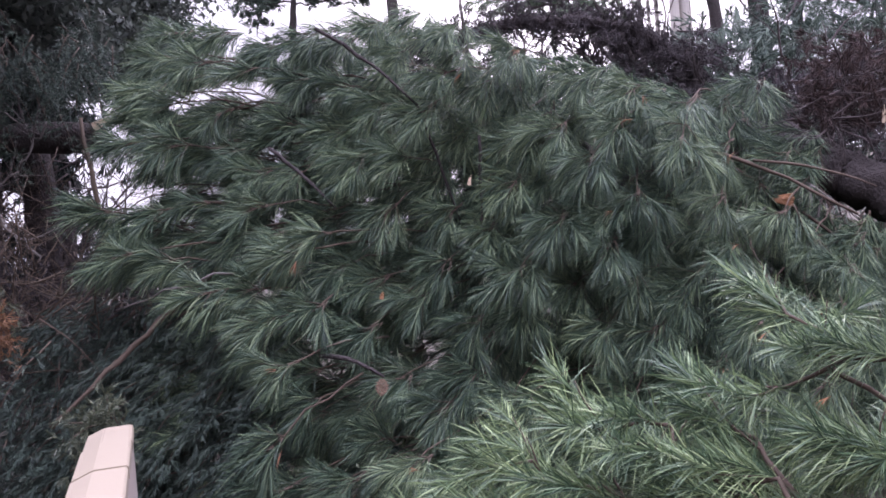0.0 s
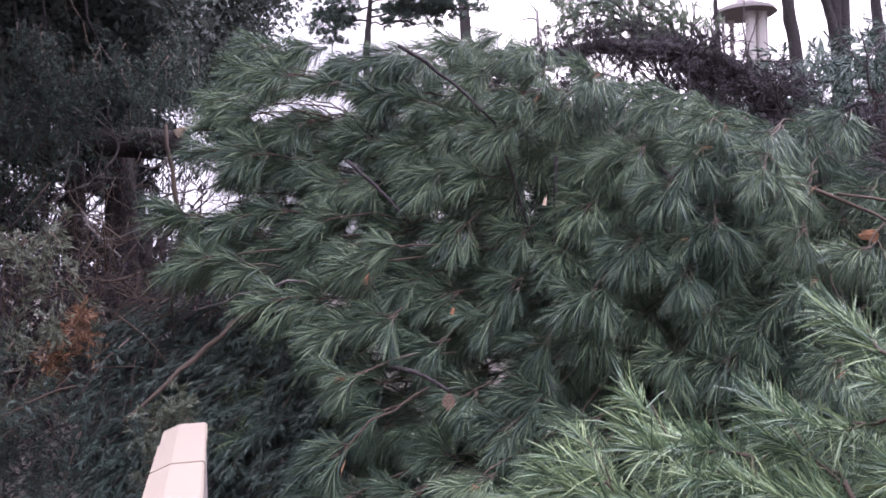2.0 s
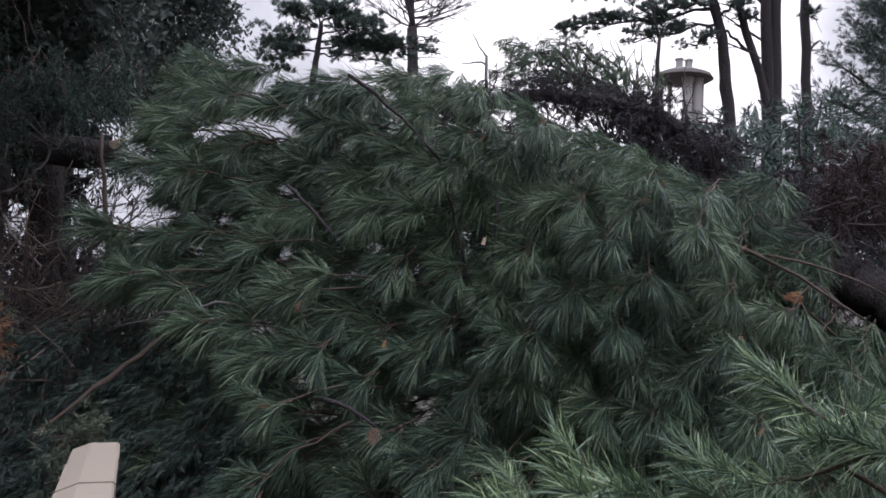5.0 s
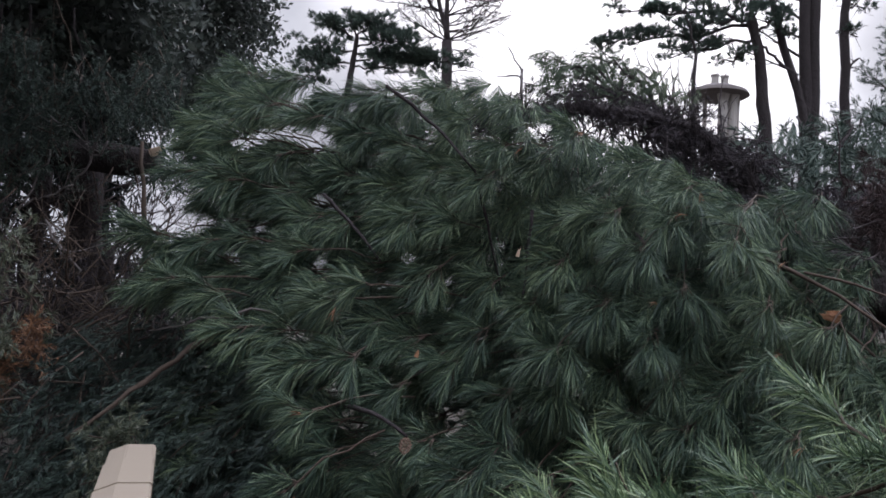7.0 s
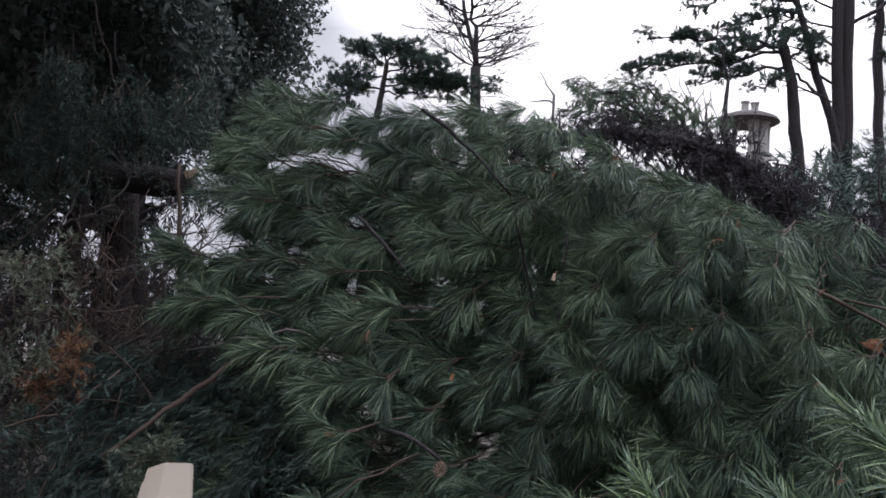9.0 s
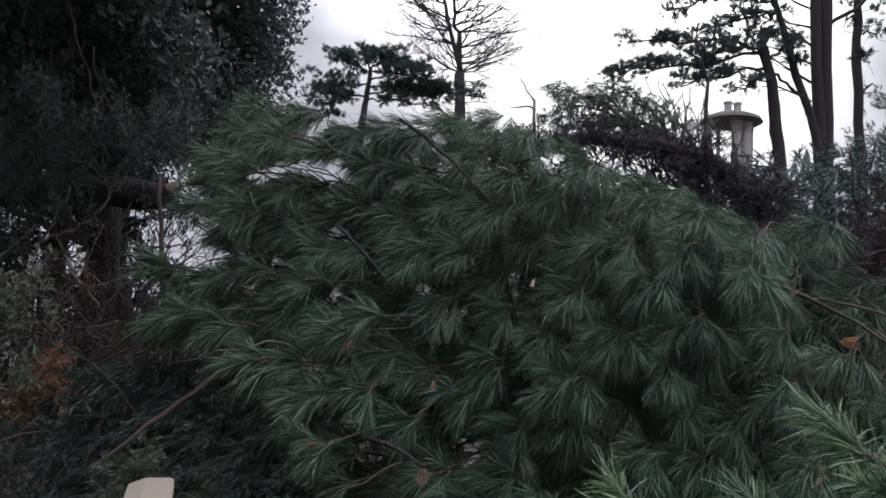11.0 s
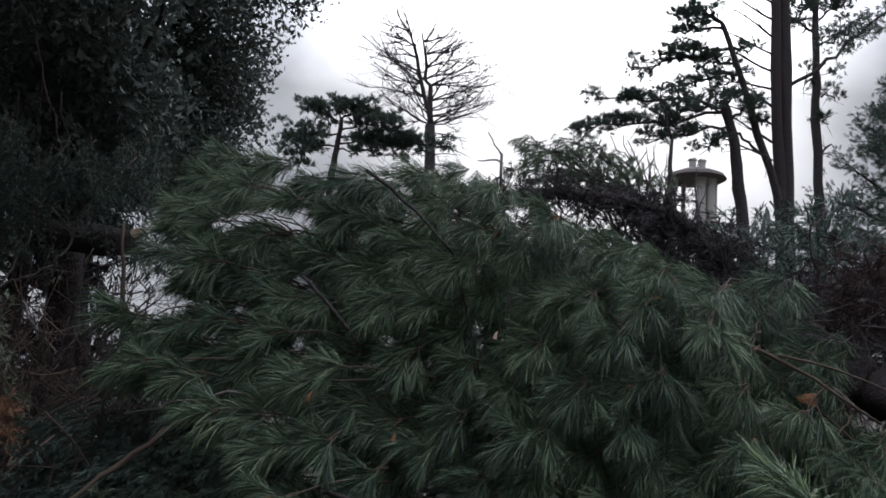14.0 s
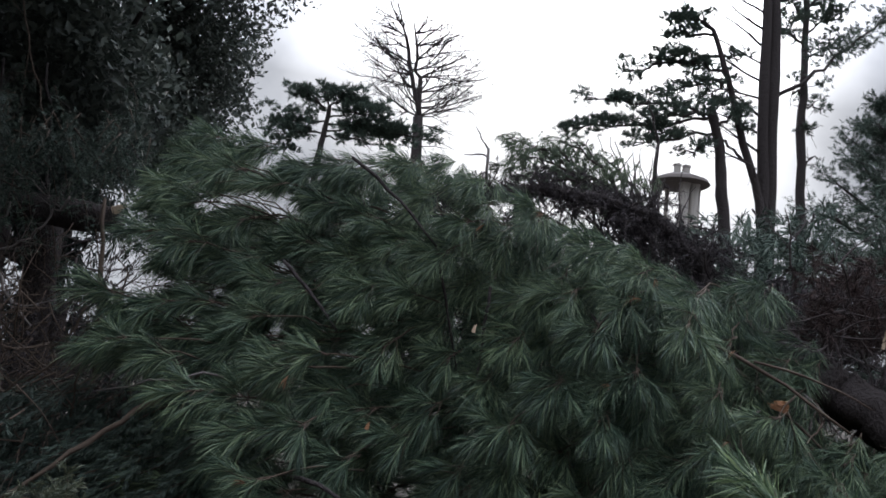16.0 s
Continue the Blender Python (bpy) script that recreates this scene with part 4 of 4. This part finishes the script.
# the broken pines on the rise
def ragged_pine(label, stem, radii, limbs, seed, pad=0.2, per=15, needle=0.1, name="broken_pine", group="broken pines"):
    """A wind-torn pine: a bent stem, and limbs given by both ends, with pads of foliage on their outer part."""
    ob = thing(name, label, "tree", group)
    r = np.random.default_rng(seed)
    stem = np.array(stem, float)
    f = np.linspace(0, len(stem) - 1, 16)
    path = np.stack([np.interp(f, np.arange(len(stem)), stem[:, k]) for k in range(3)], 1)
    path[1:-1] += r.standard_normal((14, 3)) * 0.015
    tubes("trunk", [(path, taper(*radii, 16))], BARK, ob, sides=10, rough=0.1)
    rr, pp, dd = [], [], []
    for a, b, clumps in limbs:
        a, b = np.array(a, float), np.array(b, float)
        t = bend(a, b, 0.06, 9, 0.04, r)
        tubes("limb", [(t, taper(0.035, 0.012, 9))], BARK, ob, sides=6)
        for _ in range(clumps):
            k = int(r.integers(3, 9))
            c = t[k] + r.standard_normal(3) * [pad * 0.8, pad, pad * 0.4] + [0, 0, 0.05]
            rr.append((bend(t[k - 1], c, 0.03, 4), taper(0.012, 0.006, 4)))
            for _ in range(per):
                v = unit(r.standard_normal(3) * [1.2, 1.2, 0.6])
                pp.append(c + v * pad * 0.55 * r.random() * [1.1, 1.1, 0.6])
                dd.append(unit(v + [0, 0, 0.55]))
        for _ in range(5):
            p = t[int(r.integers(2, 8))]
            rr.append(twig_run(p, unit(r.standard_normal(3) + (b - a) * 0.3), 0.3 + 0.3 * r.random(), 0.009, r, 5, 0.5))
    tagged(tubes("twig", rr, BARK, ob, sides=4), kind="stuff")
    tagged(needle_mesh("crown", pp, dd, needle * 0.8, 16, needle, 0.11 * needle, 0.8, 0.05, FAR_GREEN, ob, seed=seed), kind="stuff")
    return ob


ragged_pine("broken pine with a snapped top and ragged level limbs", [(5.6, 16, 1.6), (5.51, 16, 5.0), (5.42, 16, 5.8), (5.31, 16, 6.7), (5.1, 16, 7.45)], (0.13, 0.085), [((5.22, 16, 7.2), (2.38, 15.8, 6.6), 30), ((5.18, 16, 7.3), (2.56, 15.8, 7.25), 16), ((5.25, 16, 6.95), (3.58, 15.8, 6.42), 15), ((5.1, 16, 7.38), (5.47, 15.8, 7.65), 6), ((5.28, 16, 7.1), (5.76, 15.8, 7.3), 4), ((5.18, 16, 7.25), (3.9, 15.8, 7.05), 16), ((5.31, 16, 6.75), (4.57, 15.8, 6.36), 5), ((5.32, 16, 6.8), (6.09, 16.1, 6.15), 0)], 83)
ragged_pine("thin bent pine with clumped foliage at its leaning top", [(6.5, 16.3, 1.6), (6.34, 16.3, 5.2), (6.19, 16.3, 6.06), (5.83, 16.3, 7.13), (5.56, 16.3, 8.0), (5.21, 16.3, 9.15), (4.91, 16.3, 9.37)], (0.1, 0.04), [((5.36, 16.3, 8.64), (3.35, 16.3, 8.08), 20), ((5.27, 16.3, 9.06), (4.2, 16.3, 9.0), 15), ((5.21, 16.3, 9.15), (4.6, 16.3, 9.33), 9), ((5.47, 16.3, 8.1), (4.1, 16.3, 7.7), 13), ((5.46, 16.3, 8.35), (4.3, 16.3, 8.45), 15), ((5.36, 16.3, 8.64), (5.7, 16.3, 8.55), 4), ((5.83, 16.3, 7.1), (5.98, 16.3, 7.2), 5), ((5.5, 16.3, 8.2), (5.2, 16.3, 7.75), 6)], 84)
ragged_pine("dark flat-topped conifer seen against the sky", [(-3.9, 25, 0), (-3.75, 25, 7.7), (-3.6, 25, 9.5)], (0.14, 0.06), [((-3.7, 25, 9.0), (-5.3, 25.4, 8.9), 20), ((-3.7, 25, 9.4), (-4.6, 24.7, 9.75), 16), ((-3.6, 25, 9.5), (-3.9, 25.3, 10.1), 10), ((-3.6, 25, 9.5), (-2.6, 25, 9.85), 18), ((-3.65, 25, 9.1), (-1.9, 24.6, 9.35), 22), ((-3.65, 25, 8.9), (-0.5, 25, 8.75), 34), ((-3.65, 25, 8.7), (-1.3, 25.4, 8.95), 22), ((-3.7, 25, 8.6), (-5.0, 24.7, 8.35), 16), ((-3.7, 25, 8.5), (-2.0, 25.2, 8.5), 14), ((-4.6, 25, 8.5), (-4.8, 25, 7.7), 7)], 81, 0.26, 13, 0.15, "conifer_tree", "")
ragged_pine("thin straight pine with foliage near the top", [(8.35, 19, 1.8), (8.3, 19, 5.9), (8.22, 19, 8.5), (8.21, 19, 9.9), (8.23, 19, 12.3)], (0.13, 0.06), [((8.21, 19, 10.0), (9.1, 19, 10.4), 9), ((8.2, 19, 10.3), (7.6, 19, 10.7), 10), ((8.2, 19, 10.6), (9.0, 19, 11.3), 14), ((8.2, 19, 10.9), (7.7, 19, 11.5), 12), ((8.2, 19, 11.3), (9.1, 19, 12.0), 16), ((8.2, 19, 11.6), (7.6, 19, 12.2), 14), ((8.22, 19, 8.9), (8.65, 19, 8.7), 3), ((8.22, 19, 8.3), (8.5, 19, 8.15), 2), ((8.2, 19, 9.2), (7.95, 19, 9.1), 2), ((8.25, 19, 7.4), (8.6, 19, 7.6), 0)], 85, 0.22, 14, 0.11, "thin_pine", "")
shoot = tubes("snag", [(bend((3.1, 12, 1.8), (3.1, 12, 5.35), 0, 10, 0.02, r_b), taper(0.05, 0.03, 10)), (bend((3.1, 12, 5.3), (2.92, 12, 6.05), 0, 6, 0.03, r_b), taper(0.022, 0.008, 6))], BARK, sides=7)
tagged(shoot, "thin dark dead stem standing in the rubble", "snag")

tall = thing("tall_pine", "tall bare double trunk with broken side limbs", "tree")
r_p = np.random.default_rng(101)
tubes("trunk", [(bend((6.68, 17, 1.6), (6.47, 17, 12), 0, 10, 0.015, r_p), taper(0.15, 0.085, 10))], BARK, tall, sides=12, rough=0.06)
tubes("trunk", [(bend((6.82, 17.05, 1.6), (6.68, 17.05, 12), 0, 10, 0.015, r_p), taper(0.16, 0.1, 10))], BARK, tall, sides=12, rough=0.06)
truns, ttips = [], []
for k in range(13):
    z = 6.6 + 4.6 * k / 12
    grow(np.array([6.45, 17, z]), np.array([-1, 0.2 * r_p.normal(), 0.35 + 0.3 * r_p.random()]), 1.0 + 0.5 * r_p.random(), 0.028, 1, r_p, truns, ttips, -0.1, 3, 0.4, 0.4, 0.2)
tubes("dead_limb", truns, BARK, tall, sides=5)
tubes("limb", [(bend((6.75, 17, 8.2), (9.3, 17, 10.5), -0.12, 11, 0.04, r_p), taper(0.045, 0.018, 11))], BARK, tall, sides=8)
k_l = 0.35 + 0.65 * r_p.random((60, 1))
pp = np.repeat(np.array([(6.75, 17, 8.2)]) + np.array([(2.55, 0, 2.3)]) * k_l + r_p.standard_normal((60, 3)) * [0.2, 0.3, 0.14], 7, 0) + r_p.standard_normal((420, 3)) * [0.09, 0.09, 0.05]
tagged(needle_mesh("foliage", pp, unit(r_p.standard_normal((420, 3)) + [0.3, 0, 0.5]), 0.08, 12, 0.1, 0.011, 0.8, 0.05, FAR_GREEN, tall, seed=3), kind="stuff")

tiers = []
for k in range(30):
    s = k / 29
    tiers.append((0.42 + 0.57 * s, (137 * k) % 360, 2.9 * (1 - s) ** 0.8 + 0.3, 0.6))
far_conifer("fir_tree", "dense dark blue-green fir", (14.3, 26, 1.5), 10.8, tiers, FAR_GREEN, 86, 0.2, 0.2, "", (0, 0), 0.7)

# a second heap on the rise, to the right and behind
heap = thing("fallen_conifer", "second fallen conifer heaped green behind the pine", "fallen tree")
r_h = np.random.default_rng(111)
hp, hd, hr = [], [], []
for i in range(2000):
    x = 1.3 + 7.5 * r_h.random()
    y = 8.2 + 2.6 * r_h.random()
    hgt = (3.5 + 0.07 * (x - 3) + 0.2 * math.sin(1.9 * x) + 0.18 * math.sin(4.3 * x + 1)) * np.clip((x - 0.5) / 1.6, 0.6, 1)
    z = 0.8 + (hgt - 0.8) * r_h.random() ** 0.6
    d = unit(np.array([-0.5, -0.6, -0.15]) + r_h.standard_normal(3) * 0.4)
    hp.append((x, y, z))
    hd.append(d)
    if i % 6 == 0:
        hr.append(twig_run(np.array([x, y, z]) - d * 0.4, d, 0.5, 0.014, r_h, 4, 0.3))
tagged(tubes("stem", hr, BARK, heap, sides=4), kind="stuff")
hp, hd = np.repeat(np.array(hp), 3, 0) + r_h.standard_normal((6000, 3)) * 0.09, np.repeat(np.array(hd), 3, 0)
tagged(needle_mesh("foliage", hp, unit(hd + r_h.standard_normal((6000, 3)) * 0.25), 0.2, 18, 0.15, 0.012, 0.7, 0.2, FAR_GREEN, heap, seed=4), kind="stuff")

top = thing("fallen_treetop", "ragged crown of a fallen tree with bent bare shoots", "fallen tree")
r_f = np.random.default_rng(121)
fruns, fp, fd = [], [], []
PADS = [(0.72, 4.36), (0.98, 4.22), (1.26, 4.34), (0.86, 4.02), (1.15, 4.0), (1.5, 4.3), (1.42, 4.02), (1.74, 4.2), (1.8, 3.9), (1.55, 3.75), (1.15, 3.74), (2.02, 3.95), (0.95, 3.8), (2.1, 3.65)]
for x, z in PADS:
    root = np.array([2.15 + 0.3 * r_f.random(), 9.2, 2.9 + 0.4 * r_f.random()])
    b = bend(root, (x, 9 + 0.5 * r_f.random(), z), 0.28, 10, 0.025, r_f)
    fruns.append((b, taper(0.026, 0.007, 10)))
    for k in (5, 7, 8, 9, 9, 9):
        c = b[k] + r_f.standard_normal(3) * [0.11, 0.14, 0.04]
        fruns.append((bend(b[k - 1], c, 0.03, 4), taper(0.009, 0.004, 4)))
        for _ in range(9):
            fp.append(c + r_f.standard_normal(3) * [0.07, 0.08, 0.03])
            fd.append(unit(np.array([-0.5, -0.2, -0.55]) + r_f.standard_normal(3) * 0.4))
for i in range(30):
    root = np.array([1.8 + 0.9 * r_f.random(), 9.4, 3.0])
    fruns.append((bend(root, root + [-0.45 + 0.4 * r_f.normal(), 0, 0.9 + 0.65 * r_f.random()], 0.12, 9, 0.03, r_f), taper(0.015, 0.004, 9)))
tagged(tubes("stem", fruns, DARK_TWIG, top, sides=5), kind="stuff")
tagged(needle_mesh("foliage", fp, fd, 0.12, 20, 0.08, 0.006, 0.75, 0.3, OLIVE, top, seed=6), kind="stuff")

# ---- the small tower with a flat cap ----
tower = thing("tower", "pale pillared lookout tower with a dark flat roof", "tower", at=(8.6, 30, 1.0))


def lathe(name, mat, profile, at, parent, sides=16, label=""):
    bm = bmesh.new()
    rings = [[bm.verts.new((at[0] + r * math.cos(2 * math.pi * k / sides), at[1] + r * math.sin(2 * math.pi * k / sides), at[2] + z)) for k in range(sides)] for r, z in profile]
    for a, b in zip(rings, rings[1:]):
        for k in range(sides):
            bm.faces.new((a[k], a[(k + 1) % sides], b[(k + 1) % sides], b[k]))
    bm.faces.new(rings[0][::-1])
    bm.faces.new(rings[-1])
    return part(name, bm, mat, parent, label)


lathe("roof", ROOFING, [(0.95, 8.55), (1.08, 8.62), (1.0, 8.75), (0.6, 8.92), (0.3, 9.0)], (0, 0, 0), tower, 20, "dark shallow roof")
lathe("finial", WHITEWASH, [(0.13, 9.0), (0.13, 9.28), (0.16, 9.3), (0.16, 9.36)], (-0.12, 0, 0), tower, 12)
lathe("finial", WHITEWASH, [(0.13, 9.0), (0.13, 9.26), (0.16, 9.28), (0.16, 9.34)], (0.22, 0, 0), tower, 12)
for x, y, r in ((-0.72, 0, 0.06), (0.05, -0.5, 0.17), (0.42, -0.4, 0.17), (0.75, 0.1, 0.06), (-0.3, 0.5, 0.08)):
    lathe("column", WHITEWASH, [(r * 1.2, 0), (r, 0.3), (r, 8.3), (r * 1.35, 8.56)], (x, y, 0), tower, 12)
